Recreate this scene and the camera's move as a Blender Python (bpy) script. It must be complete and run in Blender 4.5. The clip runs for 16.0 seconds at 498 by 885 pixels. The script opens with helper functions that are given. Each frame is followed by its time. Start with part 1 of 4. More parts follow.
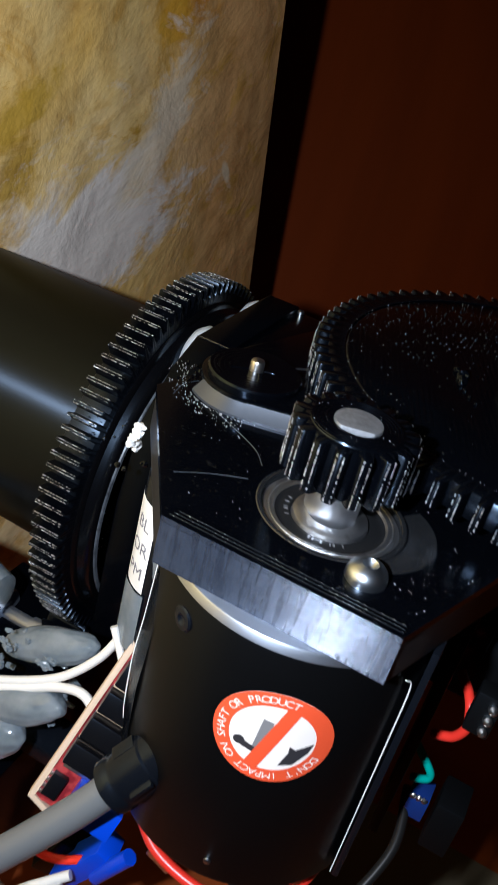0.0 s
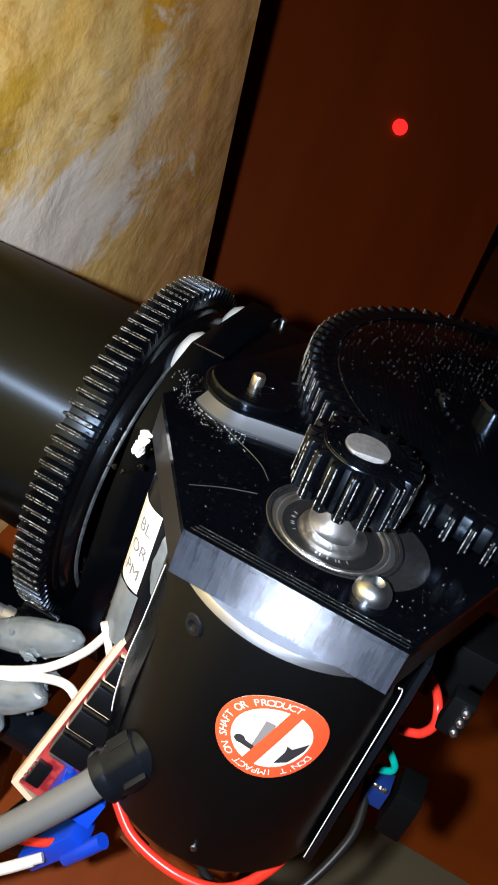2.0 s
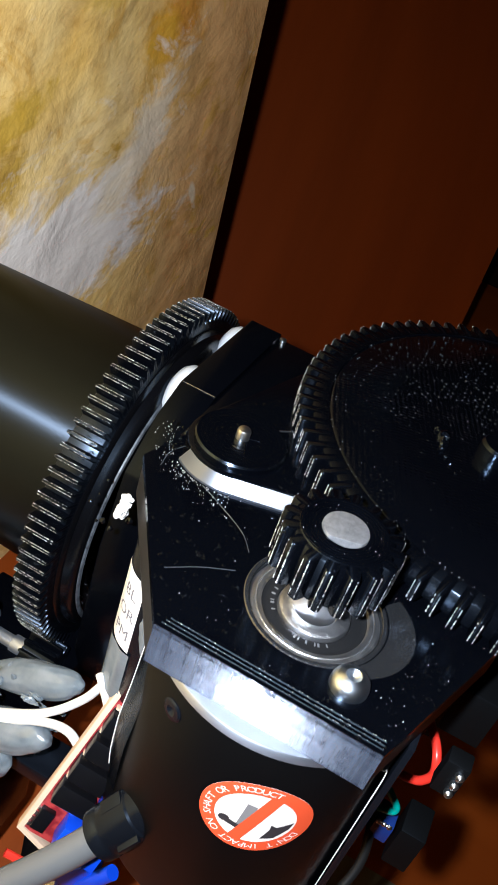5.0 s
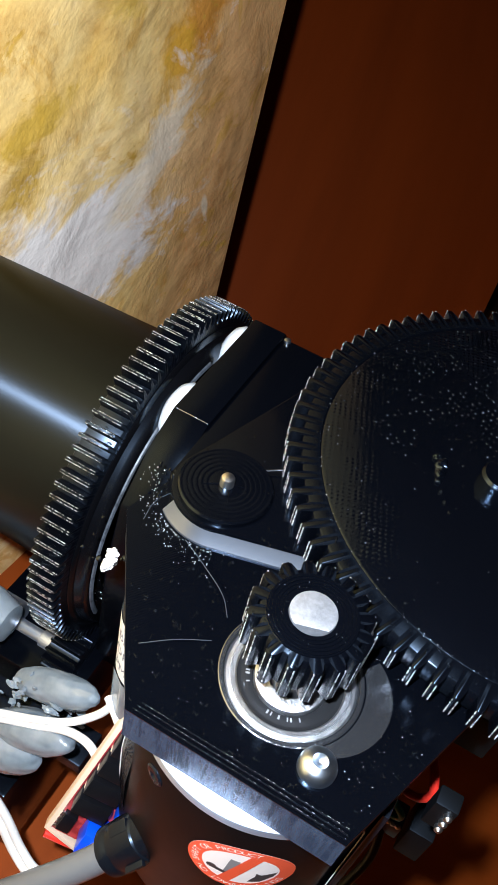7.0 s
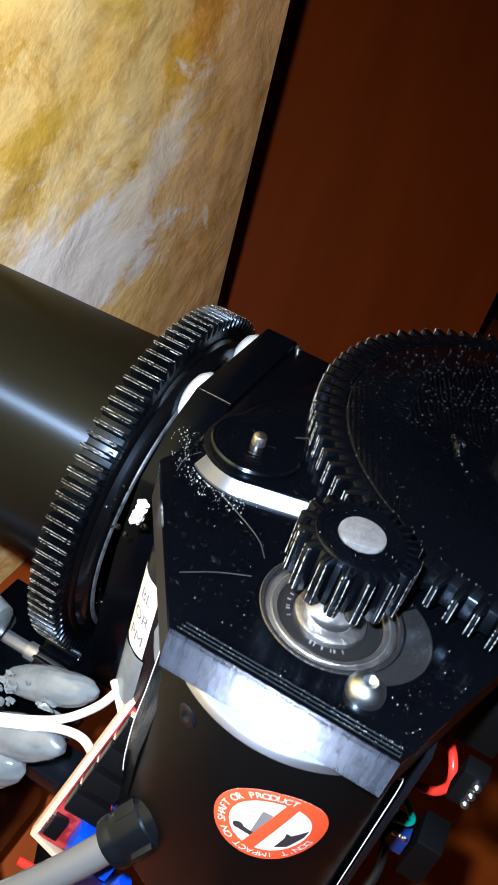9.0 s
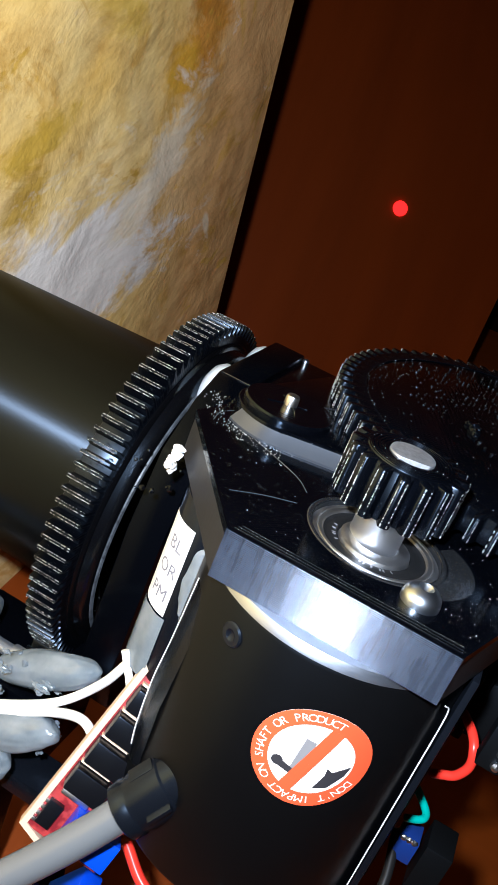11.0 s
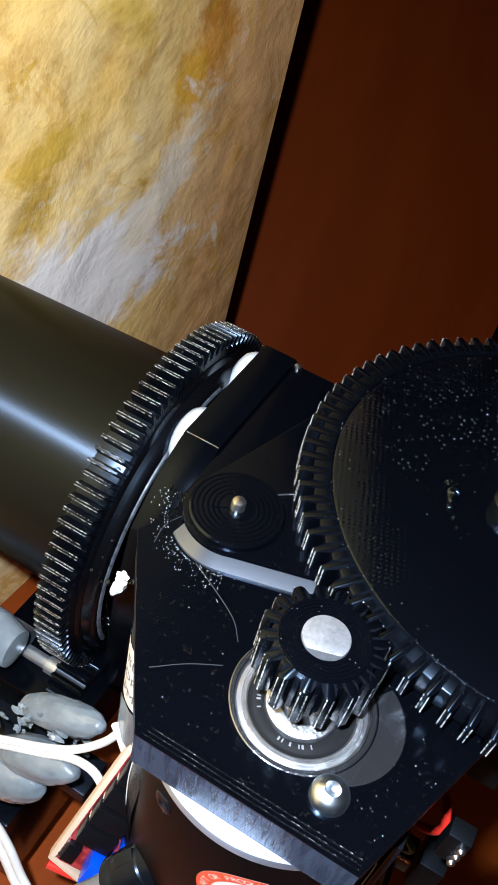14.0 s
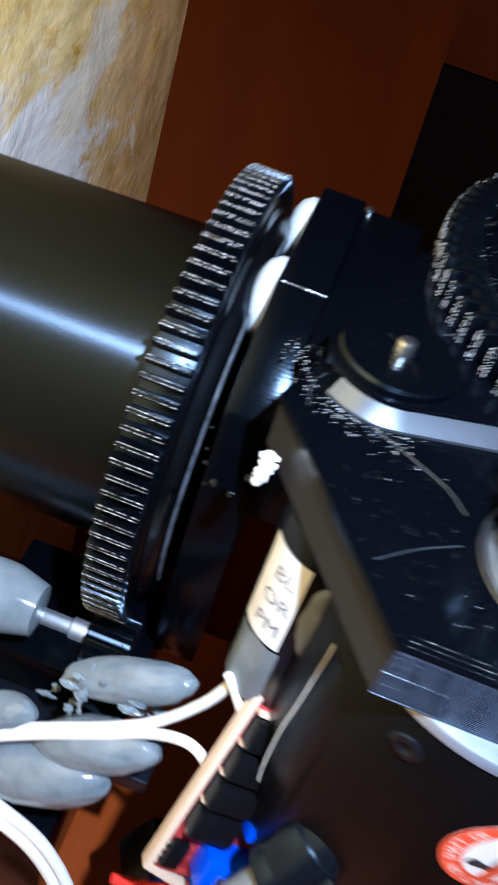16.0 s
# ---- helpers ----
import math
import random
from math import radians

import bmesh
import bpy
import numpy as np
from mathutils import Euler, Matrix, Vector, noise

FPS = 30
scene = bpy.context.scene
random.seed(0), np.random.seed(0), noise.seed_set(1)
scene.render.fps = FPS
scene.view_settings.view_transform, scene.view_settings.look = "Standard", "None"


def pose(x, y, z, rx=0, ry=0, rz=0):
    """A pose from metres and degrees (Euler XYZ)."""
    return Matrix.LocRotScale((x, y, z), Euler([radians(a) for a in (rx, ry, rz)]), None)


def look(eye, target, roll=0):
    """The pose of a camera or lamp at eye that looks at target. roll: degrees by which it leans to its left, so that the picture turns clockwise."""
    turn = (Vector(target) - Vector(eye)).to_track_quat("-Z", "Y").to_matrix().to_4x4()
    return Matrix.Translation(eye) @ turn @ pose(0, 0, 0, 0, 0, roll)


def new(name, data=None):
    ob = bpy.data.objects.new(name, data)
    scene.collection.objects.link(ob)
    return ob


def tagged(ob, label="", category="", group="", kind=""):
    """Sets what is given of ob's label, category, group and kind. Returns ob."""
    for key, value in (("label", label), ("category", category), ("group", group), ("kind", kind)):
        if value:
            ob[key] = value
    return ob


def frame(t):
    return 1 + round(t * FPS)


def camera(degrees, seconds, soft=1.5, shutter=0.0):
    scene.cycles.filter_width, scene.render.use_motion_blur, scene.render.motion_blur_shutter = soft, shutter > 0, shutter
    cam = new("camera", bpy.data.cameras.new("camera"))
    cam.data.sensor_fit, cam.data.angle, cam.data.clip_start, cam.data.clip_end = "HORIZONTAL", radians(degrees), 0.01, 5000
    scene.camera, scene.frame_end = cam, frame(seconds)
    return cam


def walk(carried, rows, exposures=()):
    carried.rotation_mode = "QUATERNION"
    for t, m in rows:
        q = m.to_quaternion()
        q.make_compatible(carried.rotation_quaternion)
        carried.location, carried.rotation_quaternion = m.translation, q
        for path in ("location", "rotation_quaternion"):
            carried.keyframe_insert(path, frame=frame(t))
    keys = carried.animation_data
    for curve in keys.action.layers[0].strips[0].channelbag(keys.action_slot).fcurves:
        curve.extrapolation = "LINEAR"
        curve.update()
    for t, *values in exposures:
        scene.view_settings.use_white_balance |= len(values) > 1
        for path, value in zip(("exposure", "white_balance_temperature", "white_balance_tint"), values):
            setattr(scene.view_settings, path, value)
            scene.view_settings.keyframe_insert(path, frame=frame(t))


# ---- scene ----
# All shapes of the machine are written in millimetres and scaled on linking.
MM = 0.001
DEG = math.degrees(2 * math.atan(441 / 1542.0))
cam = camera(DEG, 16.0, soft=1.5, shutter=0.4)
PATH = [
    (0.0, (0.0837, -0.1335, 0.1563), (0.0412, -0.0341, 0.0527), 8.48),
    (0.5, (0.0696, -0.1366, 0.1571), (0.0385, -0.0312, 0.0555), 16.36),
    (1.0, (0.0715, -0.1456, 0.1552), (0.0456, -0.0471, 0.0451), 18.23),
    (1.5, (0.0704, -0.1453, 0.1651), (0.0437, -0.0443, 0.0576), 17.51),
    (2.0, (0.0683, -0.1415, 0.1642), (0.0410, -0.0380, 0.0594), 17.20),
    (2.5, (0.0676, -0.1397, 0.1643), (0.0400, -0.0355, 0.0602), 17.11),
    (3.0, (0.0672, -0.1394, 0.1634), (0.0392, -0.0341, 0.0607), 16.99),
    (3.5, (0.0668, -0.1394, 0.1632), (0.0389, -0.0332, 0.0613), 17.07),
    (4.0, (0.0665, -0.1396, 0.1629), (0.0385, -0.0332, 0.0614), 16.92),
    (6.5, (0.0678, -0.1494, 0.1529), (0.0365, -0.0389, 0.0565), 17.26),
    (7.0, (0.0677, -0.1492, 0.1530), (0.0360, -0.0386, 0.0568), 17.03),
    (7.5, (0.0675, -0.1494, 0.1532), (0.0358, -0.0385, 0.0572), 17.11),
    (8.0, (0.0675, -0.1493, 0.1532), (0.0356, -0.0383, 0.0575), 17.11),
    (8.5, (0.0673, -0.1493, 0.1536), (0.0353, -0.0383, 0.0578), 17.12),
    (9.0, (0.0672, -0.1489, 0.1533), (0.0349, -0.0377, 0.0579), 16.93),
    (9.5, (0.0664, -0.1490, 0.1531), (0.0343, -0.0376, 0.0580), 17.32),
    (12.0, (0.0664, -0.1488, 0.1521), (0.0336, -0.0363, 0.0585), 17.15),
    (12.5, (0.0667, -0.1483, 0.1521), (0.0333, -0.0360, 0.0584), 16.64),
    (13.0, (0.0670, -0.1486, 0.1524), (0.0332, -0.0365, 0.0587), 16.57),
    (13.5, (0.0670, -0.1487, 0.1529), (0.0329, -0.0367, 0.0591), 16.58),
    (14.0, (0.0669, -0.1487, 0.1528), (0.0323, -0.0366, 0.0593), 16.60),
    (14.5, (0.0669, -0.1488, 0.1523), (0.0321, -0.0367, 0.0589), 16.58),
    (15.0, (0.0618, -0.1492, 0.1477), (0.0287, -0.0370, 0.0538), 16.50),
    (15.5, (0.0481, -0.1560, 0.1288), (0.0272, -0.0384, 0.0381), 18.04),
    (15.7, (0.0451, -0.1559, 0.1187), (0.0287, -0.0371, 0.0285), 17.25),
    (16.0, (0.0241, -0.1453, 0.0984), (0.0174, -0.0235, 0.0111), 19.16),
]
walk(cam, [(t, look(e, g, r)) for t, e, g, r in PATH],
     [(0.0, -0.65, 5550, 10), (0.5, 0.1, 5600, 10), (1.0, 0.05, 5700, 10), (2.0, -0.05, 6000, 10), (4.0, -0.05, 5950, 10), (6.4, 0.54, 5500, 10), (9.6, 0.38, 5550, 10), (11.8, 0.12, 5550, 10), (13.0, 0.14, 5500, 10), (13.5, 0.44, 5450, 10), (14.6, 0.44, 5400, 10), (15.5, 0.52, 5000, 10), (16.0, 0.5, 4850, 10)])

# ---- light: the torch beside the lens, and a dim room ----
world = bpy.data.worlds.new("dark_room")
scene.world = world
world.use_nodes = True
world.node_tree.nodes["Background"].inputs[0].default_value = (0.75, 0.85, 1.0, 1)
world.node_tree.nodes["Background"].inputs[1].default_value = 0.012
torch = bpy.data.lights.new("torch", "POINT")
torch.energy, torch.shadow_soft_size, torch.color = 3.2, 0.003, (1.0, 0.985, 0.97)
torch_ob = new("torch", torch)
torch_ob.matrix_world = pose(0.053, -0.153, 0.168)


# ---- materials ----
class Mat:
    """A small helper round one node material."""

    def __init__(self, name, colour, rough=0.4, metal=0.0, spec=0.5):
        self.m = bpy.data.materials.new(name)
        self.m.use_nodes = True
        self.t = self.m.node_tree
        self.b = self.t.nodes["Principled BSDF"]
        self.b.inputs["Base Color"].default_value = (*colour, 1)
        self.b.inputs["Roughness"].default_value = rough
        self.b.inputs["Metallic"].default_value = metal
        self.b.inputs["Specular IOR Level"].default_value = spec
        self.last = None
        if max(colour) < 0.01:
            self.b.inputs["Specular Tint"].default_value = (0.55, 0.74, 1.0, 1)

    def node(self, kind, **inputs):
        n = self.t.nodes.new(kind)
        for k, v in inputs.items():
            n.inputs[k].default_value = v
        return n

    def coord(self, scale=(1, 1, 1), turn=(0, 0, 0)):
        tc = self.t.nodes.new("ShaderNodeTexCoord")
        mp = self.t.nodes.new("ShaderNodeMapping")
        mp.inputs["Scale"].default_value = scale
        mp.inputs["Rotation"].default_value = turn
        self.t.links.new(tc.outputs["Object"], mp.inputs["Vector"])
        return mp.outputs["Vector"]

    def noise(self, scale, detail=4.0, rough=0.55, stretch=(1, 1, 1), turn=(0, 0, 0), warp=0.0):
        n = self.node("ShaderNodeTexNoise", Scale=scale, Detail=detail, Roughness=rough, Distortion=warp)
        self.t.links.new(self.coord(stretch, turn), n.inputs["Vector"])
        return n.outputs["Fac"]

    def ramp(self, fac, stops):
        r = self.t.nodes.new("ShaderNodeValToRGB")
        while len(r.color_ramp.elements) < len(stops):
            r.color_ramp.elements.new(0.5)
        for e, (p, c) in zip(r.color_ramp.elements, stops):
            e.position, e.color = p, (*c, 1) if len(c) == 3 else c
        self.t.links.new(fac, r.inputs["Fac"])
        return r.outputs["Color"]

    def mix(self, fac, a, b, mode="MIX"):
        n = self.t.nodes.new("ShaderNodeMix")
        n.data_type, n.blend_type = "RGBA", mode
        for k, v in ((0, fac), (6, a), (7, b)):
            if isinstance(v, (int, float)):
                n.inputs[k].default_value = v
            elif isinstance(v, tuple):
                n.inputs[k].default_value = (*v, 1)
            else:
                self.t.links.new(v, n.inputs[k])
        return n.outputs[2]

    def colour(self, socket):
        self.t.links.new(socket, self.b.inputs["Base Color"])
        return self

    def roughness(self, fac, lo, hi):
        n = self.node("ShaderNodeMapRange")
        n.inputs["To Min"].default_value, n.inputs["To Max"].default_value = lo, hi
        self.t.links.new(fac, n.inputs["Value"])
        self.t.links.new(n.outputs["Result"], self.b.inputs["Roughness"])
        return self

    def bump(self, fac, strength, dist):
        n = self.node("ShaderNodeBump", Strength=strength, Distance=dist)
        self.t.links.new(fac, n.inputs["Height"])
        if self.last:
            self.t.links.new(self.last, n.inputs["Normal"])
        self.last = n.outputs["Normal"]
        self.t.links.new(self.last, self.b.inputs["Normal"])
        return self

    def brushed(self, amount, along, turn=0.0):
        """Stretch the gloss along one direction, as fine parallel lines do."""
        v = self.t.nodes.new("ShaderNodeCombineXYZ")
        for i, x in enumerate(along):
            v.inputs[i].default_value = x
        self.b.inputs["Anisotropic"].default_value = amount
        self.t.links.new(v.outputs[0], self.b.inputs["Tangent"])
        return self

    def product(self, a, c):
        n = self.t.nodes.new("ShaderNodeMath")
        n.operation = "MULTIPLY"
        self.t.links.new(a, n.inputs[0])
        self.t.links.new(c, n.inputs[1])
        return n.outputs[0]

    def wave(self, scale, axis="Z", warp=0.6, turn=(0, 0, 0)):
        n = self.node("ShaderNodeTexWave", Scale=scale, Distortion=warp, Detail=2.0)
        n.wave_type, n.bands_direction = "BANDS", axis
        self.t.links.new(self.coord((1, 1, 1), turn), n.inputs["Vector"])
        return n.outputs["Fac"]


def printed(name, axis, rough=0.13, turn=(0, 0, 0), lines=620.0, depth=0.00001, spec=0.6, speck=0.00005, share=0.72):
    """Black printed plastic: glossy skin, fine layer lines, scattered specks and smears."""
    k = Mat(name, (0.0010, 0.0013, 0.0023), rough, 0.0, spec)
    k.roughness(k.noise(140, 6, 0.65), rough - 0.05, rough + 0.09)
    k.bump(k.wave(lines, axis, 0.8, turn), 0.5, depth)
    k.bump(k.ramp(k.noise(800, 3, 0.7), [(share, (0, 0, 0)), (share + 0.08, (1, 1, 1))]), 0.8, speck)
    k.bump(k.noise(110, 4, 0.6), 0.25, 0.0001)
    return k


M_PLATE = printed("black_print_top", "X", 0.12, (0, 0, 0.6), 700, 0.000003, 0.28, 0.00022, 0.64).m
M_PINION = printed("black_print_pinion", "Z", 0.16, (0, 0, 0), 900, 0.000012, 0.5, 0.00010, 0.66).m
M_RING = printed("black_print_ring", "X", 0.28, (0, 0, 0), 900, 0.00001, 0.5, 0.00016, 0.62).brushed(0.92, (1, 0, 0)).m
M_TOOTH = printed("black_print_teeth", "Z", 0.22, (0, 0, 0), 900, 0.00001, 0.28, 0.00016, 0.64).brushed(0.88, (0, 0.1, 1)).m
M_BLOCK = printed("black_print_block", "Z", 0.17, (0, 0, 0), 600, 0.000006, 0.13, 0.00006, 0.74).m
# dotted, ironed skin of the large gear
k = printed("black_print_gear", "X", 0.13, (0, 0, 1.22), 300, 0.000004, 0.7, 0.0001, 0.72)
dots = k.product(k.wave(330, "X", 1.6, (0, 0, 1.22)), k.wave(290, "X", 1.8, (0, 0, -0.35)))
M_GEAR = k.bump(k.product(dots, k.ramp(k.noise(150, 6, 0.75), [(0.46, (0.04, 0.04, 0.04)), (0.62, (1, 1, 1))])), 1.0, 0.00005).m
# Black plastic whose front sheen is put into a bluish metallic colour.
k = Mat("sheen_print_edge", (0.055, 0.068, 0.11), 0.3, 0.55, 1.0)
k.colour(k.ramp(k.noise(2800, 4, 0.75, (1, 1, 0.14)), [(0.32, (0.045, 0.06, 0.10)), (0.5, (0.065, 0.085, 0.14)), (0.68, (0.13, 0.16, 0.22))]))
k.roughness(k.noise(500, 5, 0.7, (1, 1, 0.2)), 0.25, 0.36)
k.bump(k.noise(700, 4, 0.6, (1, 1, 0.06)), 0.08, 0.00005)
k.bump(k.noise(2600, 3, 0.7), 0.35, 0.00003)
M_FRONT = k.brushed(0.95, (0, 0.2, 1)).m
k = Mat("sheen_layers", (0.03, 0.036, 0.05), 0.25, 0.5, 1.0)
k.colour(k.ramp(k.noise(900, 4, 0.7, (1, 1, 0.1)), [(0.32, (0.018, 0.026, 0.046)), (0.68, (0.05, 0.066, 0.10))]))
k.roughness(k.noise(1600, 4, 0.7), 0.12, 0.26)
M_LAYERS = k.bump(k.noise(2600, 3, 0.7), 0.3, 0.00003).m
# The fillet's gleam is put into a brighter metallic grey as well.
k = Mat("sheen_fillet", (0.10, 0.115, 0.14), 0.32, 0.7, 0.8)
M_FILLET = k.bump(k.noise(900, 4), 0.2, 0.00005).m

k = Mat("black_gloss_tube", (0.0005, 0.0007, 0.0012), 0.36, 0, 0.65)
k.b.inputs["Specular Tint"].default_value = (0.58, 0.75, 1.0, 1)
k.roughness(k.noise(90, 6, 0.7, (0.3, 1, 1)), 0.33, 0.39)
k.bump(k.noise(1500, 3, 0.7, (0.4, 1, 1)), 0.4, 0.00002)
M_TUBE = k.brushed(1.0, (1, 0, 0)).m

k = Mat("black_gloss_collar", (0.002, 0.002, 0.0025), 0.22, 0, 0.6)
M_COLLAR = k.bump(k.noise(260, 4), 0.08, 0.0001).m

k = Mat("black_paint_body", (0.0022, 0.0022, 0.0024), 0.3, 0, 0.2)
k.roughness(k.noise(90, 6, 0.7), 0.26, 0.42)
M_BODY = k.bump(k.noise(2400, 2), 0.05, 0.00001).m

k = Mat("turned_aluminium", (0.5, 0.56, 0.66), 0.26, 1.0)
k.roughness(k.noise(500, 4, 0.6, (1, 1, 8)), 0.36, 0.5)
M_ALU = k.brushed(0.6, (0, 0, 1)).m

k = Mat("bearing_steel", (0.54, 0.56, 0.59), 0.3, 1.0)
k.roughness(k.noise(400, 4), 0.25, 0.5)
k.bump(k.noise(300, 4), 0.6, 0.0005)
M_STEEL = k.bump(k.noise(1500, 4, 0.7), 0.8, 0.0002).m
k = Mat("zinc_screw", (0.55, 0.62, 0.70), 0.3, 1.0)
M_ZINC = k.bump(k.noise(1200, 3), 0.15, 0.00003).m
k = Mat("shaft_end", (0.5, 0.5, 0.51), 0.5, 0.85)
k.colour(k.ramp(k.noise(900, 5, 0.7), [(0.3, (0.34, 0.36, 0.39)), (0.7, (0.54, 0.57, 0.62))]))
M_SHAFT = k.bump(k.noise(2500, 3), 0.25, 0.0001).m
k = Mat("bearing_shield", (0.05, 0.053, 0.058), 0.3, 0.8)
M_SHIELD = k.bump(k.noise(1400, 3, 0.7), 0.5, 0.00006).m
k = Mat("collar_steel", (0.55, 0.57, 0.6), 0.38, 1.0)
M_COLLARSTEEL = k.bump(k.noise(900, 4, 0.6, (1, 1, 0.3)), 0.3, 0.00006).m
k = Mat("bearing_seat", (0.13, 0.14, 0.155), 0.22, 0.9, 1.0)
k.bump(k.noise(260, 4, 0.6, (1, 0.3, 1), (0, 0, 0.7)), 0.8, 0.0006)
M_SEAT = k.bump(k.noise(1400, 4, 0.7, (1, 0.2, 1), (0, 0, 0.7)), 0.5, 0.0001).m

M_STWHITE = Mat("sticker_white", (0.86, 0.82, 0.78), 0.35).m
M_STRED = Mat("sticker_red", (0.75, 0.09, 0.03), 0.35).m
M_STDARK = Mat("sticker_ink", (0.03, 0.03, 0.035), 0.4).m
M_STGREY = Mat("sticker_grey", (0.2, 0.2, 0.21), 0.4).m
k = Mat("paper_label", (0.8, 0.8, 0.77), 0.5)
M_LABEL = k.colour(k.ramp(k.noise(300, 4), [(0.3, (0.7, 0.7, 0.67)), (0.7, (0.84, 0.84, 0.82))])).m
M_INK = Mat("label_ink", (0.16, 0.16, 0.19), 0.6).m

k = Mat("hot_glue", (0.5, 0.55, 0.58), 0.1, 0, 0.5)
k.b.inputs["Subsurface Weight"].default_value = 0.35
k.b.inputs["Subsurface Radius"].default_value = (0.004, 0.004, 0.004)
k.b.inputs["Transmission Weight"].default_value = 0.45
k.colour(k.ramp(k.noise(160, 4), [(0.3, (0.21, 0.26, 0.30)), (0.7, (0.36, 0.41, 0.45))]))
M_GLUE = k.bump(k.noise(120, 2), 0.08, 0.0003).m
k = Mat("glue_white", (0.8, 0.8, 0.78), 0.3)
M_GLUEWHITE = k.bump(k.noise(900, 5), 0.6, 0.0004).m

k = Mat("grey_cable", (0.12, 0.13, 0.138), 0.3, 0, 0.5)
M_CABLE = k.bump(k.noise(500, 3), 0.08, 0.0002).m
M_WHITEWIRE = Mat("white_wire", (0.75, 0.74, 0.7), 0.35).m
M_REDWIRE = Mat("red_wire", (0.75, 0.035, 0.02), 0.3).m
M_TEALWIRE = Mat("teal_wire", (0.01, 0.36, 0.3), 0.3).m
M_BLACKWIRE = Mat("black_wire", (0.01, 0.01, 0.01), 0.35).m
k = Mat("black_moulding", (0.004, 0.005, 0.0075), 0.25, 0, 0.35)
M_MOULD = k.bump(k.noise(500, 3), 0.1, 0.00004).m
k = Mat("red_circuit_board", (0.3, 0.03, 0.025), 0.28)
M_PCB = k.colour(k.ramp(k.noise(420, 3), [(0.42, (0.2, 0.015, 0.02)), (0.55, (0.36, 0.04, 0.04))])).m
k = Mat("board_edge", (0.6, 0.46, 0.33), 0.6)
M_PCBEDGE = k.bump(k.noise(1500, 3), 0.3, 0.0002).m
M_BLUE = Mat("blue_plastic", (0.01, 0.06, 0.62), 0.3).m
M_NAVY = Mat("dark_blue_plastic", (0.01, 0.03, 0.16), 0.3).m
M_CHIP = Mat("chip_black", (0.004, 0.004, 0.005), 0.3, 0, 0.3).m
M_TIN = Mat("tinned_metal", (0.75, 0.75, 0.73), 0.3, 1.0).m
# Pale metal that stands in for glints on the black printed edges.
k = Mat("glint_metal_across", (0.62, 0.65, 0.70), 0.3, 0.9)
k.bump(k.noise(1500, 3, 0.7), 0.7, 0.0001)
M_GLINT_X = k.brushed(0.9, (1, 0, 0)).m
k = Mat("glint_metal_upright", (0.62, 0.65, 0.70), 0.3, 0.9)
k.bump(k.noise(1500, 3, 0.7), 0.7, 0.0001)
M_GLINT_Z = k.brushed(0.9, (0, 0.1, 1)).m
k = Mat("side_print", (0.016, 0.016, 0.017), 0.45, 0, 0.3)
M_SIDE = k.bump(k.noise(900, 4, 0.7, (1, 1, 0.2)), 0.4, 0.00006).m
k = Mat("scuffed_ridge", (0.035, 0.04, 0.05), 0.35, 0.2, 0.6)
k.colour(k.ramp(k.noise(420, 6, 0.75), [(0.35, (0.02, 0.023, 0.028)), (0.62, (0.10, 0.115, 0.135))]))
M_SCUFF = k.bump(k.noise(900, 4), 0.3, 0.0001).m
M_BEAD = Mat("glossy_black_bead", (0.004, 0.0045, 0.006), 0.2, 0, 1.0).m
# Pale colour of the specks that stand in for glints.
M_SPECK = Mat("pale_speck", (0.6, 0.62, 0.65), 0.3).m
M_NYLON = Mat("pale_nylon", (0.5, 0.55, 0.6), 0.3).m
M_PALEEDGE = Mat("bare_sheet_edge", (0.8, 0.8, 0.78), 0.4).m
M_DARK = Mat("dull_black_plastic", (0.003, 0.003, 0.003), 0.5, 0, 0.2).m

# pale rough-faced timber of the upright board: yellow resin-stained skin, a bare torn patch, brown stains
k = Mat("rough_pale_timber", (0.5, 0.38, 0.2), 0.5, 0, 0.35)


def spot_on(k, y, z, ry, rz, turn, ragged, scale):
    """A ragged-edged round mask on the board, 1 inside, centred on (y, z)."""
    feed = k.t.nodes.new("ShaderNodeTexCoord").outputs["Object"]
    for which, value in (("Location", (0.069, -y, -z)), ("Rotation", (radians(turn), 0, 0)), ("Scale", (1, 1 / ry, 1 / rz))):
        mp = k.t.nodes.new("ShaderNodeMapping")
        mp.inputs[which].default_value = value
        k.t.links.new(feed, mp.inputs["Vector"])
        feed = mp.outputs["Vector"]
    g = k.node("ShaderNodeTexGradient")
    g.gradient_type = "SPHERICAL"
    k.t.links.new(feed, g.inputs["Vector"])
    n = k.node("ShaderNodeMath")
    n.operation = "MULTIPLY_ADD"
    k.t.links.new(k.noise(scale, 7, 0.72, (1, 0.55, 1), (radians(40), 0, 0), 0.5), n.inputs[0])
    n.inputs[1].default_value = ragged
    k.t.links.new(g.outputs["Fac"], n.inputs[2])
    half = k.node("ShaderNodeMath")
    half.operation = "MULTIPLY"
    k.t.links.new(n.outputs[0], half.inputs[0])
    half.inputs[1].default_value = 0.5
    return half.outputs[0]


base = k.ramp(k.noise(9, 6, 0.6, (1, 1, 0.8), (0.4, 0, 0), 1.0), [(0.3, (0.92, 0.56, 0.12)), (0.5, (0.97, 0.68, 0.25)), (0.7, (0.98, 0.74, 0.40))])
far = spot_on(k, 0.215, 0.0, 0.13, 0.5, 0, 0.5, 22)
col = k.mix(k.ramp(far, [(0.15, (0, 0, 0)), (0.38, (1, 1, 1))]), base, (0.80, 0.45, 0.17))
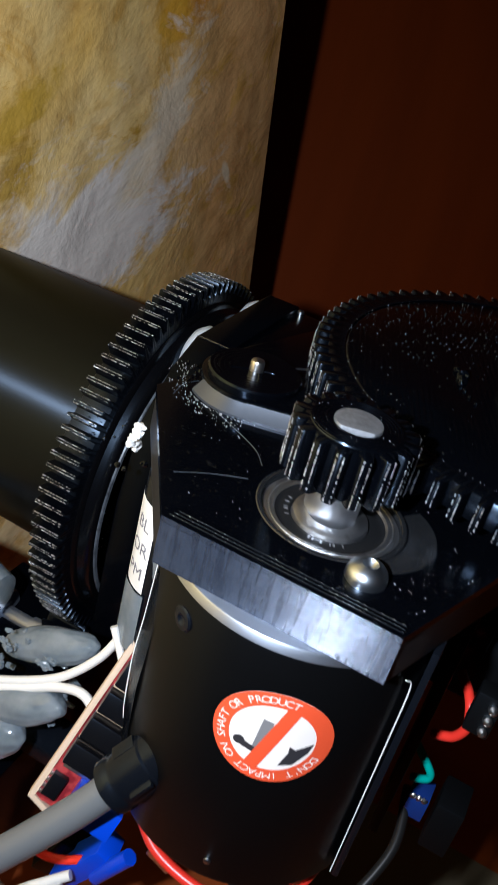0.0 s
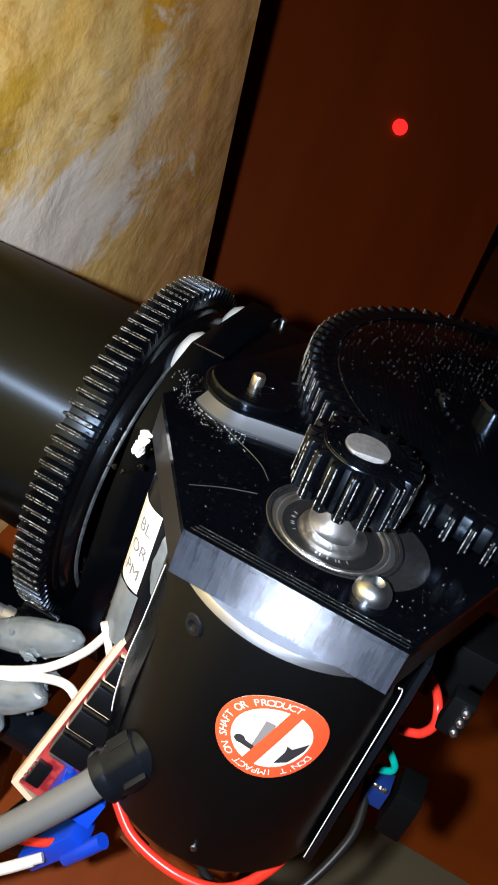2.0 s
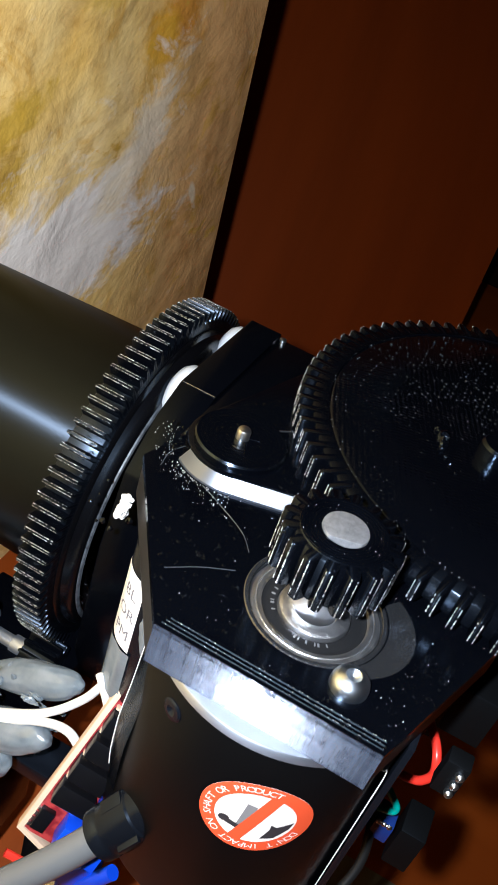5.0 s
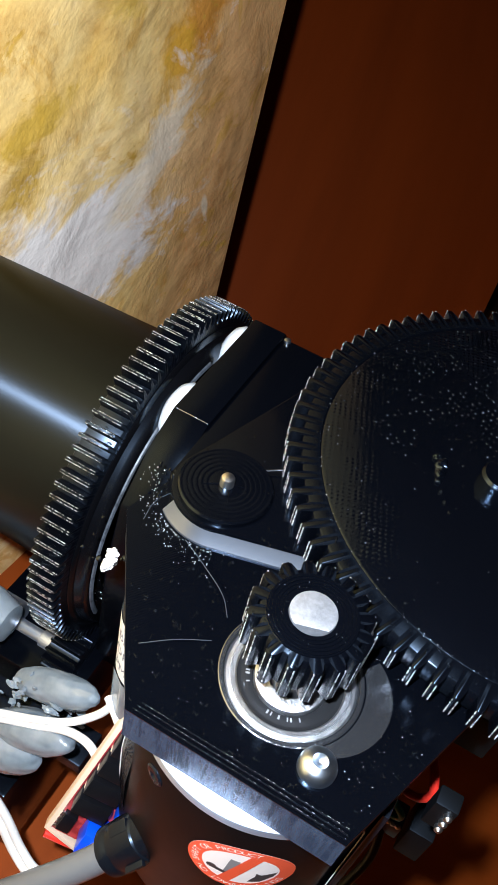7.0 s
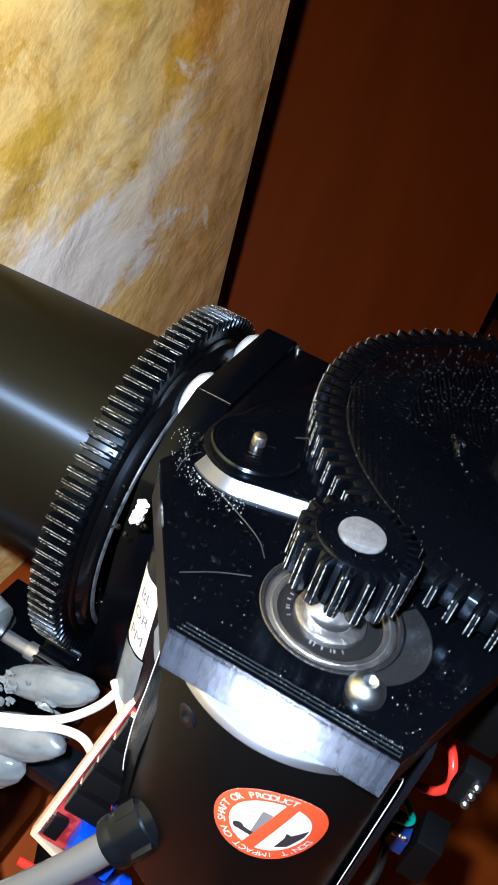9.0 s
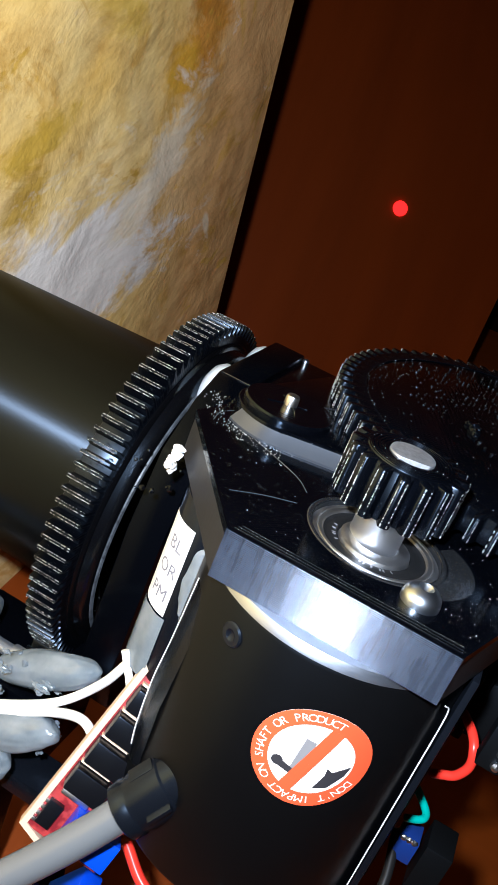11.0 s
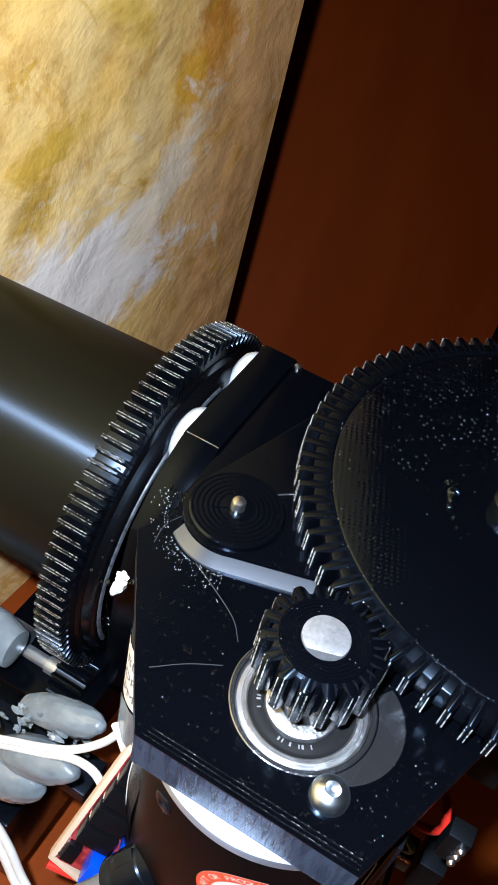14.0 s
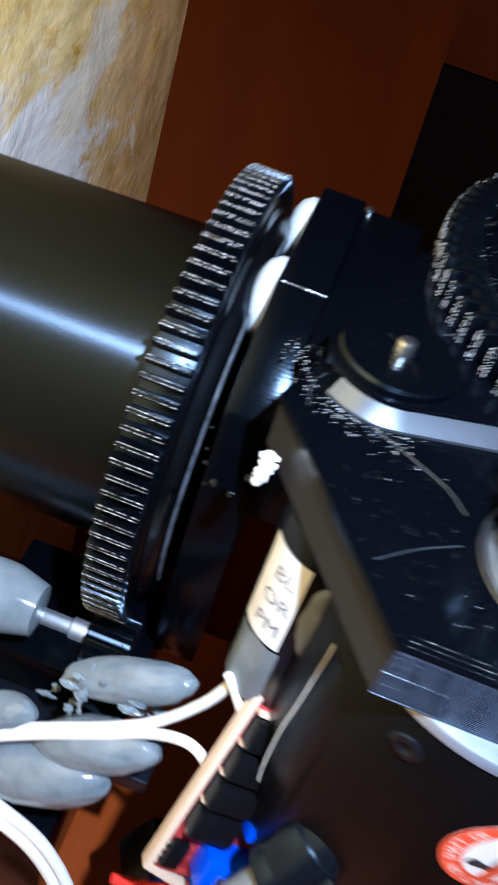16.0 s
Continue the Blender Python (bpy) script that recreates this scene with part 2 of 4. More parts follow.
blot = k.ramp(k.noise(26, 6, 0.65, (1, 1, 0.8), (0.6, 0, 0), 1.6), [(0.54, (0, 0, 0)), (0.63, (0.75, 0.75, 0.75)), (0.70, (0.1, 0.1, 0.1))])
col = k.mix(blot, col, (0.72, 0.40, 0.07))
for y, z, ry, rz, turn, tint in ((0.130, 0.071, 0.020, 0.014, 60, (0.70, 0.28, 0.02)), (0.115, 0.058, 0.012, 0.010, 30, (0.80, 0.42, 0.03)), (0.040, 0.052, 0.017, 0.006, -20, (0.66, 0.40, 0.04)), (0.036, 0.036, 0.010, 0.010, 0, (0.64, 0.38, 0.05)), (0.062, 0.095, 0.03, 0.012, 40, (0.78, 0.5, 0.08))):
    col = k.mix(k.ramp(spot_on(k, y, z, 1.5 * ry, 1.5 * rz, turn, 2.2, 70), [(0.66, (0, 0, 0)), (0.88, (0.85, 0.85, 0.85))]), col, tint)
fine = k.ramp(k.noise(60, 8, 0.7, (1, 0.8, 1), (radians(40), 0, 0), 0.2), [(0.3, (0.66, 0.56, 0.42)), (0.54, (1.05, 1.05, 1.05))])
col = k.mix(0.85, col, fine, "MULTIPLY")
pale = k.ramp(spot_on(k, 0.070, 0.002, 0.085, 0.040, 12, 2.2, 44), [(0.68, (0, 0, 0)), (0.84, (0.95, 0.95, 0.95))])
col = k.mix(pale, col, (1.0, 0.92, 0.83))
tail = k.ramp(spot_on(k, 0.112, 0.028, 0.055, 0.020, -42, 2.4, 52), [(0.74, (0, 0, 0)), (0.90, (0.75, 0.75, 0.75))])
col = k.mix(tail, col, (0.95, 0.82, 0.62))
chip = k.ramp(spot_on(k, 0.158, -0.010, 0.010, 0.004, 60, 0.5, 80), [(0.25, (0, 0, 0)), (0.4, (0.8, 0.8, 0.8))])
col = k.mix(chip, col, (0.97, 0.80, 0.55))
k.colour(col)
k.roughness(k.noise(40, 6), 0.36, 0.60)
ridge = k.node("ShaderNodeTexNoise", Scale=24.0, Detail=6.0, Roughness=0.6, Distortion=0.5)
ridge.noise_type = "RIDGED_MULTIFRACTAL"
k.t.links.new(k.coord((1, 0.75, 1), (radians(45), 0, 0)), ridge.inputs["Vector"])
k.bump(ridge.outputs["Fac"], 0.45, 0.0028)
k.bump(k.noise(34, 6, 0.55, (1, 0.8, 1), (radians(40), 0, 0), 0.3), 0.6, 0.0042)
k.bump(k.noise(200, 5, 0.6), 0.3, 0.0004)
M_BOARD = k.m

k = Mat("brown_varnished_panel", (0.16, 0.045, 0.012), 0.5, 0, 0.1)
k.colour(k.ramp(k.noise(5, 7, 0.6, (1, 1, 0.2), (0, 0.25, 0), 0.6), [(0.3, (0.15, 0.023, 0.0010)), (0.7, (0.31, 0.050, 0.0026))]))
k.roughness(k.noise(14, 5), 0.5, 0.7)
M_PANEL = k.bump(k.noise(30, 5, 0.6, (1, 1, 0.2)), 0.15, 0.001).m
# Near-black brown: the shade on the far panel is put into the colour.
k = Mat("shaded_brown", (0.01, 0.006, 0.004), 0.8, 0, 0.2)
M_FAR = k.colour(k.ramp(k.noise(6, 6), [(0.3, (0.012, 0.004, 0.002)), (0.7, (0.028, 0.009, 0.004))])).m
k = Mat("brown_floor_boards", (0.2, 0.06, 0.015), 0.5, 0, 0.3)
k.colour(k.ramp(k.noise(12, 7, 0.6, (0.15, 1, 1), (0, 0, 0.4), 0.5), [(0.3, (0.38, 0.068, 0.004)), (0.7, (0.58, 0.12, 0.011))]))
M_FLOOR = k.bump(k.noise(60, 5, 0.6, (0.15, 1, 1)), 0.15, 0.0006).m
k = Mat("brown_bench_wood", (0.2, 0.05, 0.01), 0.5, 0, 0.25)
k.colour(k.ramp(k.noise(14, 7, 0.6, (1, 0.15, 1), (0, 0, 0.3), 0.5), [(0.3, (0.20, 0.036, 0.003)), (0.7, (0.36, 0.075, 0.008))]))
M_BENCH = k.bump(k.noise(60, 5, 0.6, (1, 0.15, 1)), 0.15, 0.0006).m
k = Mat("beige_card", (0.3, 0.25, 0.15), 0.7)
M_CARD = k.bump(k.noise(150, 5), 0.2, 0.0004).m
k = Mat("laser_glow", (1, 0.02, 0.02), 0.5)
k.b.inputs["Emission Color"].default_value = (1, 0.012, 0.008, 1)
k.b.inputs["Emission Strength"].default_value = 2.2
M_LASER = k.m


# ---- mesh helpers ----
def part(name, bm, material, parent=None, label="", smooth=35):
    """Link a bmesh in millimetres as one mesh object under parent."""
    bmesh.ops.scale(bm, vec=(MM, MM, MM), verts=bm.verts)
    bmesh.ops.recalc_face_normals(bm, faces=bm.faces)
    me = bpy.data.meshes.new(name)
    for f in bm.faces:
        f.smooth = True
    for e in bm.edges:
        e.smooth = not (len(e.link_faces) == 2 and e.calc_face_angle(0) > radians(smooth))
    bm.to_mesh(me)
    bm.free()
    me.materials.append(material)
    ob = new(name, me)
    if parent:
        ob.parent = parent
    if label:
        tagged(ob, label)
    return ob


def bevel_all(bm, width, seg=2, limit=30):
    edges = [e for e in bm.edges if len(e.link_faces) == 2 and e.calc_face_angle(0) > radians(limit)]
    if width > 0:
        bmesh.ops.bevel(bm, geom=edges, offset=width, segments=seg, affect="EDGES", profile=0.6)
    return bm


def prism(outline, a, b, bevel=0.3, axis="z", bm=None):
    """A polygon pushed from a to b along z, or along x with (y, z) outlines."""
    own = bmesh.new()
    put = (lambda p, h: (p[0], p[1], h)) if axis == "z" else (lambda p, h: (h, p[0], p[1]))
    lo = [own.verts.new(put(p, a)) for p in outline]
    hi = [own.verts.new(put(p, b)) for p in outline]
    n = len(outline)
    own.faces.new(lo[::-1])
    own.faces.new(hi)
    for i in range(n):
        own.faces.new((lo[i], lo[(i + 1) % n], hi[(i + 1) % n], hi[i]))
    bmesh.ops.recalc_face_normals(own, faces=own.faces)
    bevel_all(own, bevel)
    return merge(bm, own)


def bored(outline, hole, a, b):
    """A polygon pushed from a to b along z with a round hole (x, y, radius) through it."""
    own = bmesh.new()
    ring = [(hole[0] + hole[2] * math.cos(2 * math.pi * i / 64), hole[1] + hole[2] * math.sin(2 * math.pi * i / 64)) for i in range(64)]
    caps = []
    for h in (a, b):
        loops = []
        for pts in (outline, ring):
            vs = [own.verts.new((x, y, h)) for x, y in pts]
            loops.append((vs, [own.edges.new((v, vs[(i + 1) % len(vs)])) for i, v in enumerate(vs)]))
        bmesh.ops.triangle_fill(own, use_beauty=True, edges=loops[0][1] + loops[1][1])
        caps.append(loops)
    for k in (0, 1):
        lo, hi = caps[0][k][0], caps[1][k][0]
        for i in range(len(lo)):
            own.faces.new((lo[i], lo[(i + 1) % len(lo)], hi[(i + 1) % len(lo)], hi[i]))
    bmesh.ops.recalc_face_normals(own, faces=own.faces)
    return own


def merge(bm, own, m=None):
    if m is not None:
        bmesh.ops.transform(own, matrix=m, verts=own.verts)
    if bm is None:
        return own
    me = bpy.data.meshes.new("tmp")
    own.to_mesh(me)
    own.free()
    bm.from_mesh(me)
    bpy.data.meshes.remove(me)
    return bm


def box(x0, x1, y0, y1, z0, z1, bevel=0.4, bm=None, m=None):
    own = prism([(x0, y0), (x1, y0), (x1, y1), (x0, y1)], z0, z1, bevel)
    return merge(bm, own, m)


def lathe(profile, m=None, seg=64, bm=None, close=False):
    """Revolve (radius, height) pairs about z, then move by m."""
    own = bmesh.new()
    rings = []
    for r, h in profile:
        if r < 1e-6:
            rings.append([own.verts.new((0, 0, h))])
        else:
            rings.append([own.verts.new((r * math.cos(2 * math.pi * i / seg), r * math.sin(2 * math.pi * i / seg), h)) for i in range(seg)])
    pairs = list(zip(rings, rings[1:])) + ([(rings[-1], rings[0])] if close else [])
    for p, q in pairs:
        for i in range(seg):
            j = (i + 1) % seg
            if len(p) == 1 and len(q) == 1:
                continue
            if len(p) == 1:
                own.faces.new((p[0], q[j], q[i]))
            elif len(q) == 1:
                own.faces.new((p[i], p[j], q[0]))
            else:
                own.faces.new((p[i], p[j], q[j], q[i]))
    return merge(bm, own, m)


def frame_to(p, direction, up=(0, 0, 1)):
    d = Vector(direction).normalized()
    return Matrix.Translation(p) @ d.to_track_quat("Z", "Y").to_matrix().to_4x4()


ALONG_X = Matrix.Rotation(radians(90), 4, "Y")


def smooth_path(points, steps=8):
    pts = [Vector(p) for p in points]
    ext = [2 * pts[0] - pts[1]] + pts + [2 * pts[-1] - pts[-2]]
    out = []
    for i in range(1, len(ext) - 2):
        a, b, c, d = ext[i - 1:i + 3]
        for s in range(steps):
            u = s / steps
            out.append(0.5 * ((2 * b) + (c - a) * u + (2 * a - 5 * b + 4 * c - d) * u * u + (3 * b - a - 3 * c + d) * u ** 3))
    return out + [pts[-1]]


def sweep(points, radius, seg=12, steps=8, flat=1.0, bm=None):
    """A round cord through the points."""
    path = smooth_path(points, steps)
    own = bmesh.new()
    rings, side = [], None
    for i, p in enumerate(path):
        d = (path[min(i + 1, len(path) - 1)] - path[max(i - 1, 0)]).normalized()
        side = d.orthogonal().normalized() if side is None else (side - d * side.dot(d)).normalized()
        up = d.cross(side)
        rings.append([own.verts.new(p + radius * (math.cos(2 * math.pi * k / seg) * side + flat * math.sin(2 * math.pi * k / seg) * up)) for k in range(seg)])
    for a, b in zip(rings, rings[1:]):
        for k in range(seg):
            own.faces.new((a[k], a[(k + 1) % seg], b[(k + 1) % seg], b[k]))
    own.faces.new(rings[0][::-1])
    own.faces.new(rings[-1])
    return merge(bm, own)


def gear_outline(n, root, tip, phase=0.0, fat=1.0):
    """Teeth with sloping flanks and blunt tips."""
    out = []
    p = 2 * math.pi / n
    h = tip - root
    shape = ((-0.46, root), (-0.26, root), (-0.205, root + 0.14 * h), (-0.155, root + 0.62 * h), (-0.125, root + 0.86 * h), (-0.075, tip), (0.075, tip), (0.125, root + 0.86 * h), (0.155, root + 0.62 * h), (0.205, root + 0.14 * h), (0.26, root))
    for i in range(n):
        a = phase + i * p
        for off, r in shape:
            off *= fat if abs(off) < 0.24 else 1.0
            out.append((r * math.cos(a + off * p), r * math.sin(a + off * p)))
    return out


def ring_with_teeth(outline, bore, a, b, chamfer=0.35, bm=None, m=None):
    """A toothed ring between heights a and b; the bore may be round."""
    own = bmesh.new()
    n = len(outline)
    lens = [math.hypot(*p) for p in outline]
    loops = []
    for h, cut in ((a, chamfer), (a + chamfer, 0), (b - chamfer, 0), (b, chamfer)):
        loops.append([own.verts.new((p[0] * (1 - cut / l), p[1] * (1 - cut / l), h)) for p, l in zip(outline, lens)])
    hole = [[own.verts.new((p[0] * bore / l, p[1] * bore / l, h)) for p, l in zip(outline, lens)] for h in (a, b)]
    order = [hole[0]] + loops + [hole[1], hole[0]]
    for p, q in zip(order, order[1:]):
        for i in range(n):
            j = (i + 1) % n
            own.faces.new((p[i], p[j], q[j], q[i]))
    return merge(bm, own, m)


def blob(centre, size, seed, rough=0.18, sub=4, turn=None, freq=1.0, bm=None):
    """A lumpy drop."""
    own = bmesh.new()
    bmesh.ops.create_icosphere(own, subdivisions=sub, radius=1.0)
    for v in own.verts:
        d = v.co.normalized()
        v.co = d * (1 + rough * noise.noise(d * 1.6 * freq + Vector((seed * 7.1, seed * 3.3, 0))) + rough * 0.4 * noise.noise(d * 5 * freq + Vector((0, seed * 5.7, seed))))
    m = Matrix.Translation(centre) @ (turn or Matrix()) @ Matrix.Diagonal((*size, 1))
    return merge(bm, own, m)


def letters(text, size, depth=0.0):
    """Mesh of built-in-font letters, in millimetres, as a bmesh centred on its width."""
    cu = bpy.data.curves.new("letters", "FONT")
    cu.body, cu.size, cu.align_x, cu.resolution_u = text, size, "CENTER", 3
    ob = bpy.data.objects.new("letters", cu)
    me = bpy.data.meshes.new_from_object(ob)
    bm = bmesh.new()
    bm.from_mesh(me)
    bpy.data.objects.remove(ob)
    bpy.data.curves.remove(cu)
    bpy.data.meshes.remove(me)
    return bm


def grains(name, places, material, parent):
    """Many tiny beads, (x, y, z, radius) each, as one mesh."""
    ball = bmesh.new()
    bmesh.ops.create_icosphere(ball, subdivisions=1, radius=1.0)
    ball.verts.ensure_lookup_table()
    vs = np.array([v.co[:] for v in ball.verts])
    fs = np.array([[v.index for v in f.verts] for f in ball.faces])
    ball.free()
    p = np.array(places)
    verts = (p[:, None, :3] + vs[None] * p[:, None, 3:]).reshape(-1, 3) * MM
    faces = (fs[None] + (np.arange(len(p)) * len(vs))[:, None, None]).reshape(-1, 3)
    me = bpy.data.meshes.new(name)
    me.from_pydata(verts.tolist(), [], faces.tolist())
    me.polygons.foreach_set("use_smooth", [True] * len(me.polygons))
    me.materials.append(material)
    ob = new(name, me)
    ob.parent = parent
    return tagged(ob, kind="stuff")


# ---- the setting ----
def slab(name, x0, x1, y0, y1, z0, z1, material, label, category, bevel=1.0):
    ob = part(name, box(x0, x1, y0, y1, z0, z1, bevel), material)
    return tagged(ob, label, category, kind="structure")


slab("floor", -600, 700, -650, 980, -430, -400, M_FLOOR, "reddish-brown varnished wooden floor under the machine", "floor")
panel = slab("wall_back", -460, 0, 0, 20, -400, 560, M_PANEL, "dark reddish-brown varnished upright wooden panel", "wall panel")
panel.matrix_world = pose(0.035, 0.533, -0.150, 0, 0, 32) @ pose(0, 0, 0, -38, 0, 0) @ pose(0, 0, 0, 0, 19, 0)
slab("wall_shelf", 20, 300, 930, 960, -85, 60, M_PANEL, "dim brown board on the far wall", "wall panel")
slab("wall_far", -100, 700, 960, 980, -400, 600, M_FAR, "far brown panel, its shade put into a near-black colour", "wall panel")
# Unseen walls and ceiling, added; kept near-black so they throw little back.
slab("wall_front", -600, 700, -670, -650, -400, 600, M_FAR, "plain near-black wall added out of view to close the room", "wall")
slab("wall_right", 700, 720, -650, 980, -400, 600, M_FAR, "plain near-black wall added out of view to close the room", "wall")
slab("wall_left", -620, -600, -650, 620, -400, 600, M_FAR, "plain near-black wall added out of view to close the room", "wall")
slab("ceiling", -620, 720, -670, 980, 600, 620, M_FAR, "plain near-black ceiling added out of view", "ceiling")


def pale_board():
    own = bmesh.new()
    ys, zs = np.linspace(-330, 195.5, 150), np.linspace(-400, 420, 160)
    front = []
    for y in ys:
        col = []
        for z in zs:
            q = Vector((y * 0.02 + z * 0.006, z * 0.008, 3.1))
            h = 1.3 * noise.fractal(q, 0.9, 2.1, 5)
            edge = min(1.0, (195.5 - y) / 6)
            col.append(own.verts.new((-69.0 + h * edge, y, z)))
        front.append(col)
    for a, b in zip(front, front[1:]):
        for i in range(len(zs) - 1):
            own.faces.new((a[i], b[i], b[i + 1], a[i + 1]))
    back = [own.verts.new((-87, y, z)) for y, z in ((-330, -400), (195.5, -400), (195.5, 420), (-330, 420))]
    own.faces.new(back)
    own.faces.new([c[0] for c in front] + [back[1], back[0]])
    own.faces.new([c[-1] for c in front][::-1] + [back[3], back[2]])
    own.faces.new(front[-1] + [back[2], back[1]])
    own.faces.new(front[0][::-1] + [back[0], back[3]])
    ob = part("timber_board", own, M_BOARD)
    return tagged(ob, "pale yellowish rough timber board standing upright, stained and worn", "board")


pale_board()
bench = new("bench")
tagged(bench, "low orange-brown varnished wooden bench under the machine", "bench")
part("bench_top", box(-68, 78, -230, 60, -150, -130, 1.5), M_BENCH, bench)
for x in (-60, 60):
    for y in (-215, 45):
        part("leg", box(x - 8, x + 8, y - 8, y + 8, -400, -150, 1.0), M_BENCH, bench)
card = part("card", box(70, 260, -140, 150, -400, -398.5, 0.3), M_CARD)
tagged(card, "beige sheet of card lying on the brown floor", "card")


# ---- black tube with its fixed ring gear ----
def tube_and_ring():
    root = new("tube_mount")
    tagged(root, "glossy black tube with a toothed ring gear, fixed to the board", "tube")
    part("tube", lathe([(28.5, -66.5), (31.3, -66.5), (33.3, 4), (28.5, 4)], ALONG_X, 160, close=True), M_TUBE, root)
    n = 104
    ring = ring_with_teeth(gear_outline(n, 43.9, 46.6), 31.6, -0.8, 6.6, 0.25, m=ALONG_X)
    gear = part("ring_gear", ring, M_RING, root, "black printed ring gear", 50)
    prof = [(31.6, 6.4), (41.6, 6.4), (41.8, 6.9), (41.2, 7.4), (40.4, 7.6), (39.9, 8.6), (39.4, 9.7), (38.6, 10.2), (37.4, 10.4), (36.2, 10.1), (35.6, 9.2), (35.0, 8.6), (31.6, 8.6)]
    part("collar", lathe(prof, ALONG_X, 160), M_COLLAR, gear, "smooth black rounded collar")
    ridge = [(10.1, 37.5 * math.cos(radians(a)), 37.5 * math.sin(radians(a))) for a in range(88, 214, 6)]
    part("worn_ridge", sweep(ridge, 0.75, 8, 3), M_SCUFF, gear, "scuffed grey ridge round the collar")
    # Metal beads added as glints along the ring's tooth edges.
    rnd = random.Random(5)
    pts = []
    for i in range(n):
        a = 2 * math.pi * i / n
        if 40 < math.degrees(a) % 360 < 240:
            for side in (-0.11, 0.11):
                t = a + side * 2 * math.pi / n
                y, z = 46.54 * math.cos(t), 46.54 * math.sin(t)
                pts += [(x, y, z, rnd.uniform(0.07, 0.19)) for x in np.arange(-0.5, 6.4, 0.27) if rnd.random() < 0.75]
    grains("tooth_edge", pts, M_GLINT_X, gear)
    # Pale specks added as glints on the collar's face.
    bm = bmesh.new()
    for s in range(60):
        own = bmesh.new()
        bmesh.ops.create_icosphere(own, subdivisions=1, radius=rnd.uniform(0.05, 0.2))
        t, r = radians(rnd.uniform(60, 220)), rnd.uniform(32, 38)
        bm = merge(bm, own, Matrix.Translation((8.7, r * math.cos(t), r * math.sin(t))))
    tagged(part("print_nib", bm, M_SPECK, gear, smooth=80), kind="stuff")
    return root


tube_and_ring()


# ---- the tilting head: everything that swings about the tube's axis ----
HEAD = new("tilting_head")
tagged(HEAD, "black printed tilting head carrying an encoder, gears and wiring", "machine head")
SH = Vector((60.0, -54.3, 0))      # encoder shaft
BG = Vector((88.5, 2.6, 0))        # large gear
AT = Matrix.Translation
TOP = 44.3


def arc(cx, cy, r, a0, a1, n):
    return [(cx + r * math.cos(radians(a0 + (a1 - a0) * i / n)), cy + r * math.sin(radians(a0 + (a1 - a0) * i / n))) for i in range(n + 1)]


def mount_plate():
    outline = [(41.7, -76.1), (79.4, -76.3), (91.5, -42.0), (92.0, 8.0), (34.0, 8.0), (23.4, -34.5), (20.7, -44.0)]
    plate = part("mount_plate", bored(outline, (61.0, -56.9, 11.2), 43.0, TOP), M_PLATE, HEAD, "glossy black printed plate top with fine scratches")
    inner = [(42.0, -75.8), (79.2, -76.0), (91.2, -42.0), (91.7, 7.7), (34.3, 7.7), (23.7, -34.5), (21.0, -44.0)]
    edge = part("plate_edge", bored(inner, (61.0, -56.9, 11.4), 35.3, 43.0), M_FRONT, plate, "ribbed black printed edge of the plate")
    # Sideways faces leave out the sheen colour: a duller copy of the plastic.
    edge.data.materials.append(M_SIDE)
    for f in edge.data.polygons:
        if abs(f.normal.x) > 0.5:
            f.material_index = 1
    # printed layers of the front: a stack of thin rounded strands
    rnd = random.Random(17)
    bm, rows = bmesh.new(), []
    for k in range(29):
        push = rnd.gauss(0, 0.012)
        wob = [rnd.gauss(0, 0.003) for _ in range(65)]
        for th in (-78, -50, -25, 0, 25, 50, 78):
            z = 35.35 + 0.3 * k + 0.15 * (1 + math.sin(radians(th)))
            rows.append([bm.verts.new((41.75 + 37.6 * i / 64, -76.0 - 0.2 * i / 64 - 0.15 * math.cos(radians(th)) + push + wob[i], z)) for i in range(65)])
    for p, q in zip(rows, rows[1:]):
        for i in range(64):
            bm.faces.new((p[i], p[i + 1], q[i + 1], q[i]))
    part("layered_front", bm, M_LAYERS, plate, "black printed layers along the front, sheen put into a silvery tone", 60)
    # hairline print seams and a scratch
    for pts in ([(37.4, -65.7, 44.32), (42, -61.8, 44.32), (47, -58.7, 44.32)], [(33, -44, 44.32), (38, -46.5, 44.32), (44, -50, 44.32), (47, -53.5, 44.32)], [(24.5, -44.5, 44.32), (24, -40, 44.32), (25.5, -36, 44.32)]):
        part("scratch", sweep(pts, 0.075, 5, 5), M_FILLET, plate)
    for k in range(3):
        d = 0.75 * (k + 1)
        part("seam", sweep([(42.2 + 0.5 * d, -76.1 + d, 44.3), (60, -76.2 + d, 44.3), (79.0, -76.3 + d, 44.3)], 0.13, 6, 3), M_RING, plate)
    step = arc(34.0, -32.0, 9.9, 170, 292, 16) + [(53.6, -36.6), (62, -34), (76, -27), (90, -14), (90, 7), (36, 7), (27, -22)]
    part("raised_step", prism(step, TOP, 47.4, 0.35), M_PLATE, plate, "raised step under the washer")
    front = arc(34.0, -32.0, 10.05, 228, 288, 10) + [(53.8, -36.9)]
    bm = bmesh.new()
    rows = []
    for i, (x, y) in enumerate(front):
        q = front[min(i + 1, len(front) - 1)], front[max(i - 1, 0)]
        d = Vector((q[0][0] - q[1][0], q[0][1] - q[1][1])).normalized()
        o = Vector((d.y, -d.x))
        rows.append([bm.verts.new((x + o.x * s, y + o.y * s, z)) for s, z in ((1.7, TOP - 0.1), (1.7, TOP + 0.45), (-0.1, 46.65), (-0.4, 47.1), (-0.8, TOP - 0.1))])
    for p, q in zip(rows, rows[1:]):
        for i in range(5):
            bm.faces.new((p[i], p[(i + 1) % 5], q[(i + 1) % 5], q[i]))
    bm.faces.new(rows[0])
